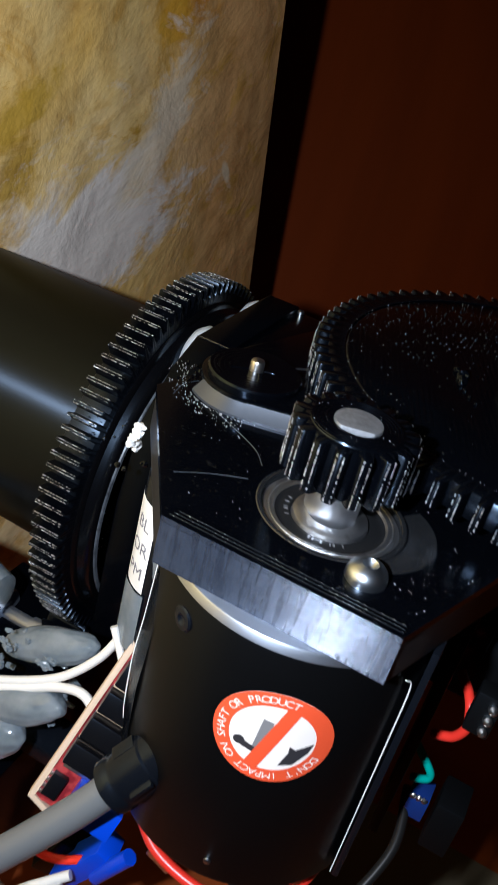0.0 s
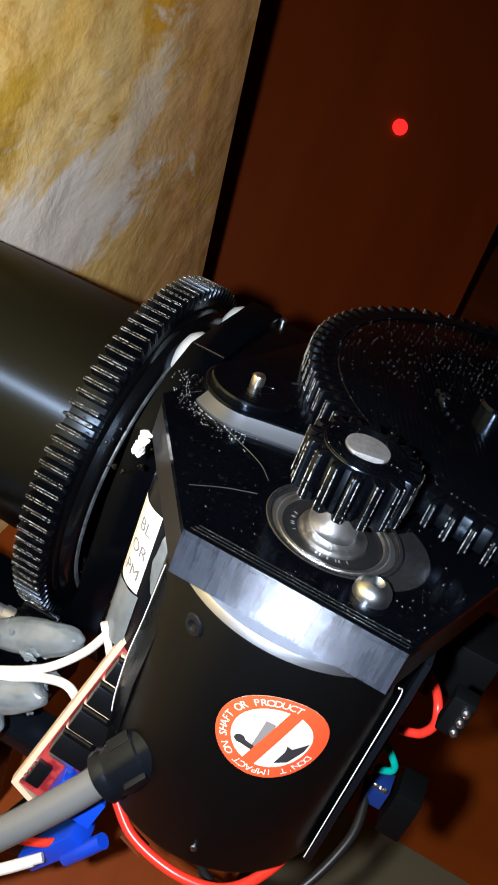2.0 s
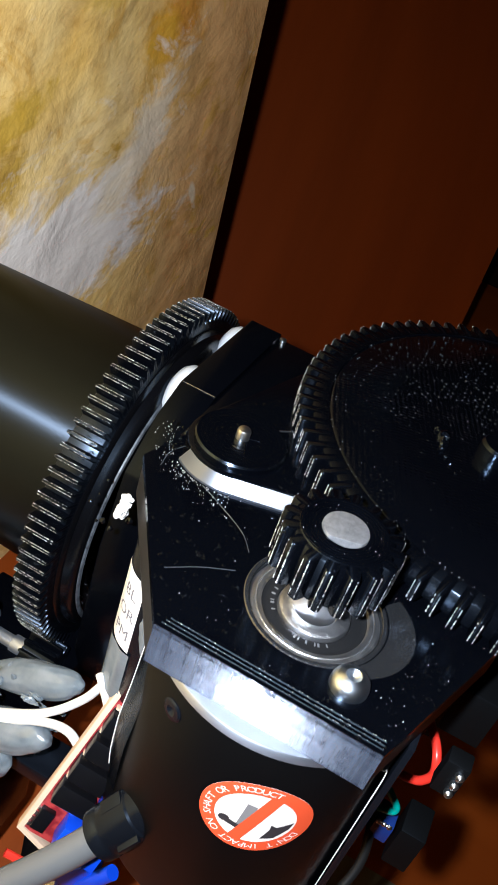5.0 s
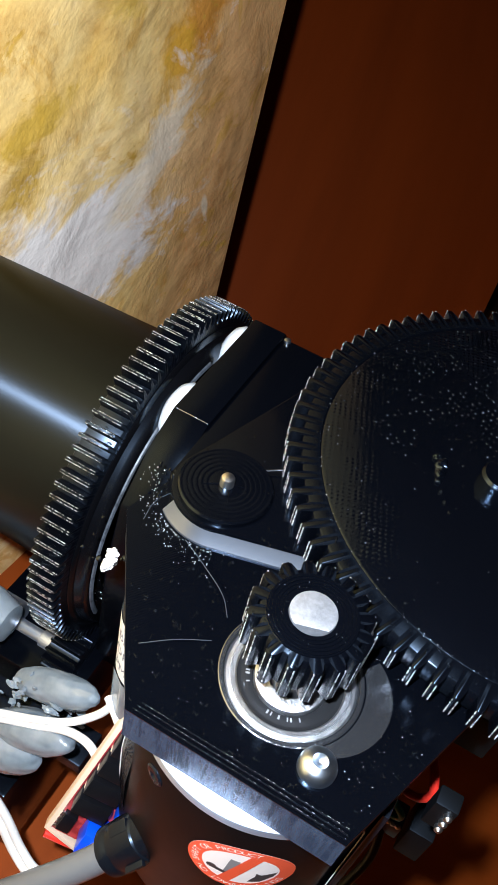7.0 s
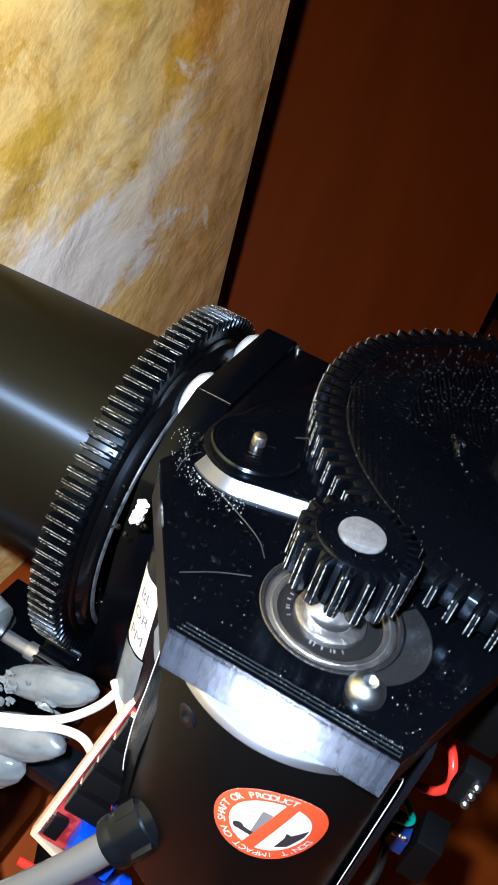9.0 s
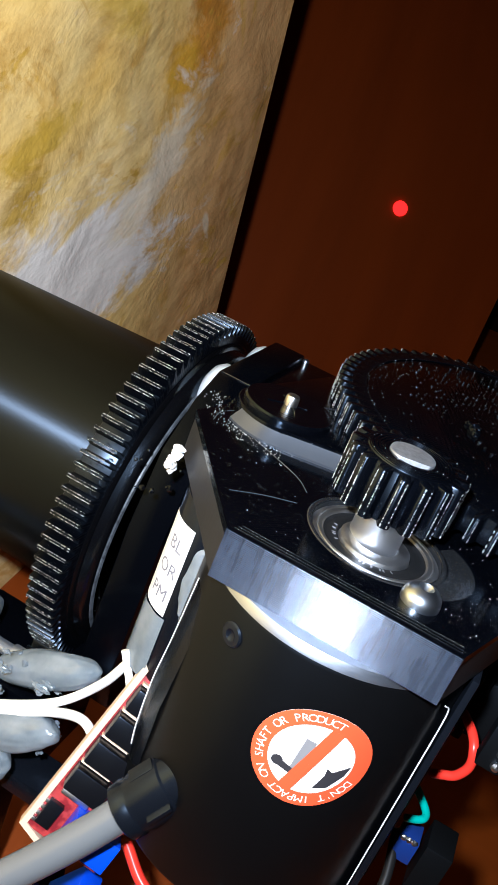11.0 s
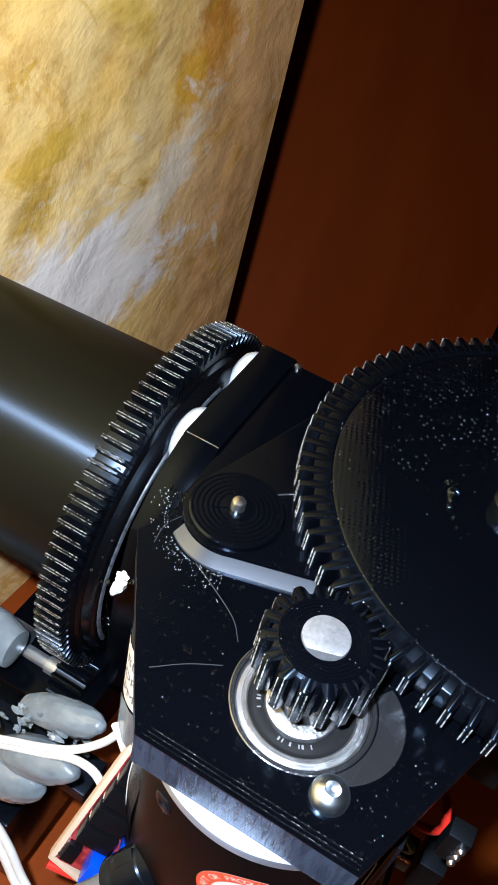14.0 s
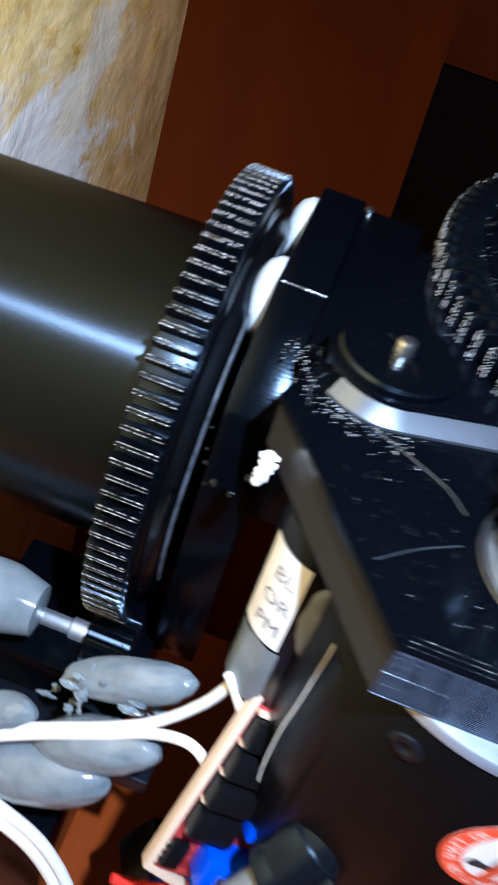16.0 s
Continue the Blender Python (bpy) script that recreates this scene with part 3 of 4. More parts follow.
    bm.faces.new(rows[-1][::-1])
    part("step_fillet", bm, M_FILLET, plate, "shiny sloping fillet along the step")
    rough = random.Random(4)
    bm = None
    for i in range(60):
        a = radians(rough.uniform(175, 290))
        r = 10.4 + rough.random() ** 2 * 4.0
        bm = blob((34 + r * math.cos(a), -32 + r * math.sin(a), TOP), [rough.uniform(0.12, 0.4) for _ in range(3)], i, 0.4, 1, bm=bm)
    tagged(part("rough_print", bm, M_GEAR, plate), kind="stuff")


def washer():
    c = AT((34.0, -32.0, 46.5))
    prof = [(0, 0)] + [(8.8, 0), (8.9, 0.3), (8.9, 1.9), (8.6, 2.3)]
    for i in range(6):
        r = 8.2 - i * 0.95
        prof += [(r, 2.3), (r - 0.14, 2.285), (r - 0.28, 2.3)]
    prof += [(0, 2.3)]
    w = part("washer", lathe(prof, c, 96), M_PINION, HEAD, "black printed washer with concentric lines", 20)
    part("pin", lathe([(0, 2.2), (1.35, 2.2), (1.35, 3.9), (1.15, 4.3), (0.6, 4.5), (0, 4.55)], c, 32), M_TIN, w, "polished steel pin end")
    bm = None
    for i, a in enumerate((20, 130, 215, 300)):
        q = Vector((1.3 * math.cos(radians(a)), 1.3 * math.sin(radians(a)), 2.35))
        bm = sweep([c @ q, c @ (q * 1.9 + Vector((0.3, 0.2, -2.1))), c @ (q * (2.6 + 0.5 * i) + Vector((0, 0, -2.35 * (1.6 + 0.5 * i))))], 0.10, 5, 5, bm=bm)
    part("print_seam", bm, M_PINION, w)
    part("thread_rest", sweep([(38, -24.5, 48.2), (42, -22, 48.6), (47, -22.5, 49.5)], 0.22, 6, 6), M_SEAT, w)


def bearing():
    c = AT((61.0, -56.9, TOP - 1.5))
    part("bearing_bore", lathe([(11.3, -7.5), (11.15, -7.4), (11.15, -0.1), (11.35, 0.12), (11.9, 0.14), (12.1, 0.02)], AT((61.0, -56.9, TOP)), 96), M_SEAT, HEAD, "worn grey bore round the bearing", 20)
    # Only the gleaming crescent of the recess, its glint put into the colour.
    outer = arc(66.6, -56.2, 11.2, -62, 58, 20)
    inner = arc(61.0, -56.9, 12.3, 38, -52, 20)
    part("bearing_seat", prism(outer + inner, TOP + 0.02, TOP + 0.16, 0.0), M_SEAT, HEAD, "brushed grey crescent of the recess, its glint put into a metal colour", 20)
    b = part("bearing", lathe([(8.9, -0.2), (8.9, 0.5), (9.2, 0.85), (9.8, 0.9), (9.95, 0.7), (10.1, 0.9), (10.7, 0.85), (11.1, 0.5), (11.1, -4.0), (3.0, -4.0)], c, 96), M_STEEL, HEAD, "worn steel ball bearing let into the plate")
    part("shield", lathe([(6.2, 0.1), (6.4, 0.4), (7.4, 0.5), (8.0, 0.3), (8.6, 0.35), (8.9, 0.5)], c, 96), M_SHIELD, b)
    part("inner_race", lathe([(3.6, -0.2), (3.6, 0.9), (3.9, 1.2), (5.4, 1.2), (6.0, 0.9), (6.2, -0.1)], c, 96), M_STEEL, b)
    part("shaft_collar", lathe([(4.35, -3.2), (4.35, 6.2), (4.1, 6.4), (3.0, 6.4)], AT((60.3, -55.4, TOP)), 64), M_COLLARSTEEL, b, "brushed steel collar under the pinion")
    for i in range(11):
        a = radians(178 + i * 9 + (i > 4) * 38 + (i % 3) * 2)
        m = AT((61.0 + 7.1 * math.cos(a), -56.9 + 7.1 * math.sin(a), TOP - 1.03)) @ Matrix.Rotation(a, 4, "Z")
        part("stamped_mark", box(-0.34, 0.34, -0.1 - 0.1 * (i % 2), 0.12, 0, 0.05, 0.0, m=m), M_SHAFT, b)


def shaft():
    out = []
    for i in range(48):
        a = 2 * math.pi * i / 48
        p = Vector((3.8 * math.cos(a), 3.8 * math.sin(a)))
        n = Vector((math.cos(radians(-72)), math.sin(radians(-72))))
        d = p.dot(n)
        if d > 2.75:
            p = p - n * (d - 2.75)
        out.append((SH.x + p.x, SH.y + p.y))
    part("shaft", prism(out, TOP, 59.3, 0.15), M_SHAFT, HEAD, "grey steel shaft with a flat")


def pinion():
    c = AT((SH.x, SH.y, 0))
    own = ring_with_teeth(gear_outline(16, 8.25, 10.0, 0.12, 1.75), 3.85, 49.8, 58.6, 0.3, m=c)
    p = part("pinion", own, M_TOOTH, HEAD, "black printed pinion of sixteen teeth", 50)
    prof = [(3.9, 58.55), (3.9, 58.95)]
    for i in range(5):
        r = 4.3 + 0.6 * i
        prof += [(r, 58.98), (r + 0.30, 58.98), (r + 0.34, 58.80), (r + 0.56, 58.80)]
    prof += [(7.25, 58.8), (7.4, 58.55)]
    part("hub", lathe(prof, c, 96), M_PINION, p, smooth=20)


def large_gear():
    c = AT((BG.x, BG.y, 0))
    n, z0, z1 = 87, 47.4, 52.4
    own = ring_with_teeth(gear_outline(n, 50.9, 53.6, 0.02, 1.35), 47.5, z0, z1, 0.3, m=c)
    g = part("large_gear", own, M_TOOTH, HEAD, "large black printed gear wheel", 50)
    disc = lathe([(47.6, z0 + 0.2), (47.6, z1 - 0.12), (47.2, z1 - 0.35), (46.8, z1 - 0.12), (30, z1 - 0.12), (6, z1 - 0.12), (6, z0 + 0.2)], c, 128)
    part("gear_web", disc, M_GEAR, g, "sparkling printed face of the gear")
    hub = part("gear_hub", lathe([(0, z1 + 3.0), (3.5, z1 + 3.0), (4.0, z1 + 2.4), (4.0, z1 - 0.2)], AT((77.4, -4.0, 0)), 40), M_PINION, g)
    for i, (x, y, s) in enumerate(((66.4, -6.0, 1.3), (66.9, -8.3, 1.0), (67.2, -10.4, 0.6), (64.9, -4.8, 0.7), (68.6, -12.6, 0.35), (70.0, -14.6, 0.35), (71.6, -16.4, 0.3))):
        part("glue_drop", blob((x, y, z1 + 0.1), (s, s, s * 0.9), i + 3, 0.5, 3), M_PINION, g)


def screw_head(name, m, r, mat, parent, cross=True):
    s = part(name, lathe([(0, 0), (r, 0), (r, 0.25 * r), (0.93 * r, 0.5 * r), (0.72 * r, 0.74 * r), (0.4 * r, 0.88 * r), (0.2 * r, 0.62 * r), (0, 0.55 * r)], m, 40), mat, parent)
    return s


def encoder():
    c = AT((SH.x, SH.y, 0))
    e = part("encoder_body", lathe([(0, -21), (23.4, -21), (24.2, -20.6), (24.4, -19.8), (24.4, 32.6), (24.1, 33.2), (23.6, 33.4), (0, 33.4)], c, 128), M_BODY, HEAD, "matt black cylindrical encoder housing")
    part("flange", lathe([(23.0, 33.3), (24.4, 33.3), (24.6, 33.5), (24.6, 35.0), (24.4, 35.3), (20, 35.3)], c, 128), M_ALU, e, "bright turned aluminium flange")
    a0 = math.atan2(-76 + 54.3, 48.8 - 60)
    for da, z in ((0, 28.2), (1.9, 28.2)):
        d = Vector((math.cos(a0 + da), math.sin(a0 + da), 0))
        p = Vector((SH.x, SH.y, z)) + d * 24.1
        s = part("body_screw", lathe([(0, -0.4), (2.1, -0.4), (2.1, 0.45), (1.8, 0.7), (1.0, 0.75), (0.5, 0.35), (0, 0.3)], frame_to(p, d), 28), M_MOULD, e, "small black recessed screw")
    d = Vector((0.18, -0.98, 0)).normalized()
    part("rivet", lathe([(0, -0.1), (0.7, -0.1), (0.6, 0.3), (0, 0.4)], frame_to(Vector((SH.x, SH.y, -16)) + d * 24.4, d), 16), M_ZINC, e)
    sticker()
    # cable gland and cable
    g0, gd = Vector((49.2, -73.2, -6.2)), Vector((-0.50, -0.42, -0.76)).normalized()
    gland = part("cable_gland", lathe([(0, -4), (4.9, -4), (4.9, 0.2), (5.2, 0.6), (5.2, 6.0), (4.9, 7.0), (4.9, 7.6), (5.1, 8.0), (5.0, 10.0), (4.4, 10.4), (3.2, 10.4), (0, 10.0)], frame_to(g0, gd), 48), M_MOULD, HEAD, "black moulded cable gland")
    side = gd.orthogonal().normalized()
    for k in range(4):
        q = Matrix.Rotation(radians(90 * k + 20), 4, gd) @ side
        part("gland_lug", box(-1.2, 1.2, -0.5, 0.5, 0.8, 5.4, 0.2, m=frame_to(g0 + q * 5.0, gd)), M_MOULD, gland)
    p1 = g0 + gd * 9.8
    part("cable", sweep([p1, p1 + gd * 8, p1 + gd * 18 + Vector((-1, 0, -0.5)), p1 + gd * 32 + Vector((-4, 0, -3)), p1 + gd * 50 + Vector((-10, 2, -10))], 3.05, 24, 8), M_CABLE, gland, "thick grey round cable")
    # thin metal cover edge beside the housing
    part("cover_edge", sweep([(81.6, -67.4, 30.2), (82.6, -66.0, 28.0), (82.8, -65.7, 16), (82.9, -65.6, 4), (83.1, -65.2, -19)], 0.12, 8, 5), M_PALEEDGE, e, "thin bright metal edge")
    part("side_cover", box(83.4, 84.6, -65.0, -30, -20, 35, 0.3), M_MOULD, e)


def sticker():
    th0, z0, R = math.atan2(-24.4, 8.1), 16.7, 24.48
    spin = radians(28)

    def bend(u, v, lift):
        r = R + lift
        a = th0 + (u * math.cos(spin) - v * math.sin(spin)) / R
        return (SH.x + r * math.cos(a), SH.y + r * math.sin(a), z0 + u * math.sin(spin) + v * math.cos(spin))

    def disc(r0, r1, lift):
        bm = bmesh.new()
        rr = [r0 + (r1 - r0) * i / 4 for i in range(5)]
        loops = [[bm.verts.new(bend(r * math.cos(2 * math.pi * i / 64), r * math.sin(2 * math.pi * i / 64), lift)) for i in range(64)] for r in rr]
        for a, b in zip(loops, loops[1:]):
            for i in range(64):
                bm.faces.new((a[i], a[(i + 1) % 64], b[(i + 1) % 64], b[i]))
        return bm

    def poly(points, lift):
        bm = bmesh.new()
        f = bm.faces.new([bm.verts.new((x, y, 0)) for x, y in points])
        bmesh.ops.triangulate(bm, faces=[f])
        bmesh.ops.subdivide_edges(bm, edges=bm.edges, cuts=3)
        for v in bm.verts:
            v.co = bend(v.co.x, v.co.y, lift)
        return bm

    st = part("warning_sticker", disc(0.01, 9.4, 0.0), M_STWHITE, HEAD, "round red and white warning sticker, a hammer struck out")
    part("red_border", disc(6.7, 9.4, 0.04), M_STRED, st)
    part("red_slash", poly([(-5.6, -4.0), (-4.0, -5.6), (5.6, 4.0), (4.0, 5.6)], 0.09), M_STRED, st)
    part("hammer_shape", poly([(-3.7, -1.5), (-2.3, -2.5), (1.3, 3.1), (-0.1, 4.2)], 0.06), M_STGREY, st)
    knob = [(-5.2 + 0.95 * math.cos(0.5 * i), 0.2 + 0.95 * math.sin(0.5 * i)) for i in range(12)]
    part("hammer_shape", poly(knob, 0.065), M_STDARK, st)
    part("hammer_shape", poly([(-5.0, 0.7), (-5.5, -0.6), (-3.6, -2.4), (-2.4, -2.3), (-3.4, -1.0)], 0.07), M_STDARK, st)
    part("shaft_shape", poly([(-0.6, -5.6), (1.6, -6.0), (4.6, -4.2), (5.9, -2.6), (2.9, -3.0), (2.3, -2.0), (1.7, -3.3)], 0.06), M_STDARK, st)
    words = "DON'T IMPACT ON SHAFT OR PRODUCT"
    bm = None
    for i, ch in enumerate(words):
        if ch == " ":
            continue
        own = letters(ch, 1.95)
        a = -52 - i * 8.4
        bmesh.ops.transform(own, matrix=Matrix.Rotation(radians(a - 90), 4, "Z") @ AT((0, 7.35, 0)), verts=own.verts)
        for v in own.verts:
            v.co = bend(v.co.x, v.co.y, 0.08)
        bm = merge(bm, own) if bm else own
    part("lettering", bm, M_STWHITE, st, "white capital letters round the border")


def side_frame():
    outline = [(21.0, 42.0), (-15.0, 42.0), (-24, 37.5), (-33.0, 28.0), (-37.0, 10.0), (-38, -24), (-32, -40), (-10, -48), (25, -46), (40, -20), (40, 20)]
    f = part("side_frame", prism(outline, 13.0, 21.4, 0.5, "x"), M_BLOCK, HEAD, "matt black printed side frame by the ring gear")
    part("frame_seam", sweep([(13.6, -15.0, 42.02), (17, -15.0, 42.05), (21.2, -15.0, 42.02)], 0.16, 6, 3), M_SEAT, f)
    part("frame_block", box(21.4, 33, -30, 20.6, 5, 41.0, 0.5), M_BLOCK, f)
    part("rear_block", box(33, 92, -30, 20, 0, 35.2, 0.6), M_BLOCK, f)
    part("frame_screw", lathe([(0, 0), (0.9, 0), (0.8, 0.5), (0, 0.8)], AT((22.4, 20.0, 41.0)), 16), M_ZINC, f)
    for y, z, r in ((-9.0, 34.0, 7.6), (16.0, 34.0, 7.0)):
        part("bolt_head", lathe([(0, -3.4), (0.6 * r, -3.2), (0.86 * r, -2.2), (r, -0.6), (r, 0.6), (0, 0.6)], Matrix.Translation((12.4, y, z)) @ ALONG_X, 48), M_NYLON, f, "domed pale nylon bolt head")
    rnd = random.Random(8)
    for i in range(7):
        part("glue_crumb", blob((22.2 + rnd.uniform(-0.8, 0.8), -50.6 + rnd.uniform(-1.4, 1.4), 33.5 + i * 0.85), (rnd.uniform(0.6, 1.2), rnd.uniform(0.6, 1.1), rnd.uniform(0.6, 1.2)), i, 0.5, 3), M_GLUEWHITE, f, "white set glue")
    for i in range(9):
        part("glue_bead", blob((13 + rnd.uniform(-1, 8), -46 + rnd.uniform(-2, 8), 30 - rnd.uniform(-6, 8)), [rnd.uniform(0.25, 0.7)] * 3, i, 0.4, 2), M_COLLAR, f)


def label_motor():
    c = AT((34.6, -50.2, 0))
    mo = part("motor", lathe([(0, -4), (7.6, -4), (8.0, -3.4), (8.0, 33.5), (7.6, 34.2), (0, 34.2)], c, 64), M_MOULD, HEAD, "small dark motor with a white printed label")
    bm = bmesh.new()
    a0, a1, z0, z1, r = radians(200), radians(258), 10.8, 29.8, 8.15
    cols = [[bm.verts.new((34.6 + r * math.cos(a0 + (a1 - a0) * i / 12), -50.2 + r * math.sin(a0 + (a1 - a0) * i / 12), z)) for z in (z0, z1)] for i in range(13)]
    for p, q in zip(cols, cols[1:]):
        bm.faces.new((p[0], q[0], q[1], p[1]))
    lab = part("label", bm, M_LABEL, mo, "white paper label")
    for k, word in enumerate(("BL", "OR", "PM")):
        own = letters(word, 3.8)
        for v in own.verts:
            a = radians(232) + v.co.x / r + 0.06
            v.co = (34.6 + (r + 0.06) * math.cos(a), -50.2 + (r + 0.06) * math.sin(a), 23.8 - 5.2 * k + v.co.y)
        part("lettering", own, M_INK, lab, "dark letters")
    film = [(37.6, -65.6), (38.6, -67.4), (40.2, -69.4), (42.0, -71.2)]
    bm = bmesh.new()
    cols = [[bm.verts.new((x + w, y + 0.2 * w, z)) for x, y in film] for z, w in ((-14, 0.8), (-7, 0.0), (4, -0.3), (14, 0.2), (27, 0.6))]
    for p, q in zip(cols, cols[1:]):
        for i in range(3):
            bm.faces.new((p[i], p[i + 1], q[i + 1], q[i]))
    bmesh.ops.solidify(bm, geom=list(bm.faces), thickness=0.25)
    part("black_film", bm, M_MOULD, mo, "black glossy film curled beside the encoder")
    part("film_edge", sweep([(38.4, -65.5, -14), (37.6, -65.7, -7), (37.3, -65.7, 4), (37.8, -65.6, 14), (38.2, -65.5, 27)], 0.13, 6, 6), M_PALEEDGE, mo, "bright cut edge of the film")
    part("clear_glue", blob((37.2, -58.0, 20.5), (3.4, 1.4, 9.5), 8, 0.2, 4), M_GLUE, mo, "clear glossy glue beside the label")
    bm = bmesh.new()
    cols = []
    for i in range(13):
        a = radians(204 + 58 * i / 12)
        r2 = 8.3 + 0.2 * math.sin(i * 0.5) ** 2
        cols.append([bm.verts.new((34.6 + (r2 + 0.04 * math.sin(z)) * math.cos(a), -50.2 + (r2 + 0.04 * math.sin(z)) * math.sin(a), z)) for z in (-3.5, 0, 3, 6, 9, 10.6)])
    for p, q in zip(cols, cols[1:]):
        for i in range(5):
            bm.faces.new((p[i], q[i], q[i + 1], p[i + 1]))
    part("clear_tape", bm, M_GLUE, mo, "clear glossy glue over the motor")


def drive_unit():
    """Gear motor with the small pinion that runs on the ring gear."""
    body = part("drive_block", box(-20, 13, -47, -20, -60, -36, 0.8), M_BLOCK, HEAD, "black block holding the drive motor")
    c = Matrix.Translation((0, -37.5, -35.5)) @ ALONG_X
    pin = part("drive_pinion", ring_with_teeth(gear_outline(13, 4.2, 6.0), 1.2, 0.5, 9.5, 0.2, m=c), M_RING, HEAD, "small black drive pinion", 25)
    part("axle", lathe([(0, -11), (1.7, -11), (1.7, -3.5), (2.3, -3.2), (2.3, 0.4), (0, 0.4)], c, 32), M_ALU, pin, "bright metal axle")
    part("gearhead", lathe([(0, -34), (5.4, -34), (5.6, -33.6), (5.6, -12), (5.2, -11), (3.2, -10.6), (0, -10.6)], c, 48), M_ALU, pin, "bright metal gear head")
    part("clear_cover", lathe([(0, -40), (6.8, -40), (6.6, -14), (5.0, -8), (0, -7)], Matrix.Translation((0, -44, -24)) @ ALONG_X, 40), M_GLUE, body, "translucent grey cover")
    part("base_rail", box(-30, 22, -56, -46, -52, -47, 0.6), M_MOULD, body)
    part("lower_block", box(-44, 8, -68, -36, -98, -60, 0.8), M_BLOCK, body)
    for i, (p, s, tw) in enumerate((((13.0, -53.5, -19.0), (13.2, 4.0, 4.3), 30), ((11.0, -60.0, -31.5), (13.0, 5.0, 4.6), 28), ((2.5, -63.5, -42.3), (15.0, 5.8, 6.4), 24), ((-7.0, -60, -34), (8, 4.0, 4.0), 40))):
        part("glue_blob", blob(p, s, i + 11, 0.08, 5, Matrix.Rotation(radians(-tw), 4, "Y"), 0.8), M_GLUE, body, "translucent grey hot glue blob")
    rnd = random.Random(3)
    for i in range(34):
        part("glue_string", blob((rnd.uniform(0, 22), -56 + rnd.uniform(-4, 4), -24 + rnd.uniform(-12, 8)), (rnd.uniform(0.4, 1.7), rnd.uniform(0.3, 0.8), rnd.uniform(0.25, 0.9)), i, 0.7, 3), M_GLUE, body)


def circuit_board():
    a, b = Vector((26.3, -74.5, -33.0)), Vector((33.4, -56.2, 0.2))
    along = (b - a).normalized()
    down = Vector((8.0, -3.0, -13.0))
    down = (down - along * down.dot(along)).normalized()
    out = along.cross(down)
    m = Matrix((along.to_4d(), down.to_4d(), out.to_4d(), (0, 0, 0, 1))).transposed()
    m.translation = a
    for i in range(3):
        m[3][i] = 0
    L = (b - a).length
    pcb = part("circuit_board", box(0, L, 0.5, 17, -0.75, 0.75, 0.1, m=m), M_PCB, HEAD, "red circuit board with blue and black components")
    part("board_edge", merge(None, prism([(-3.0, 9), (-0.3, -0.3), (L, -0.3), (L, 0.9), (0.5, 0.9), (-1.8, 9)], -1.3, 1.3, 0.1), m), M_PCBEDGE, pcb, "pale sawn edge of the board")
    s = 1 if (m.to_3x3() @ Vector((0, 0, 1))).x > 0 else -1
    def on(x0, x1, y0, y1, h, mat, name, bev=0.25, label="", base=0.75):
        z0, z1 = (base, base + h) if s > 0 else (-base - h, -base)
        return part(name, box(x0, x1, y0, y1, z0, z1, bev, m=m), mat, pcb, label)
    on(3.0, 9.0, 6.5, 16.5, 6, M_BLUE, "trimmer", 0.3, "bright blue trimmer block")
    on(4.5, 7.5, 8.5, 11.5, 0.8, M_TIN, "trimmer_screw", 0.2, "", 6.75)
    on(14, 21, 10, 17, 5, M_BLUE, "trimmer", 0.3, "bright blue trimmer block")
    on(2, 7, 1.5, 4.5, 1.6, M_CHIP, "chip", 0.15)
    for i in range(4):
        on(1.6 + i * 1.4, 2.3 + i * 1.4, 0.9, 1.6, 0.8, M_TIN, "chip_leg", 0.1)
    for i in range(4):
        on(11 + i * 6, 15.6 + i * 6, 1.2, 9.0, 4.2, M_CHIP, "black_component", 0.4)
        on(15.8 + i * 6, 16.3 + i * 6, 1.4, 8.0, 1.6, M_PCBEDGE, "solder_pad", 0.1)
    on(9.0, 10.2, 2.0, 8.0, 1.5, M_TIN, "solder_bar", 0.3)


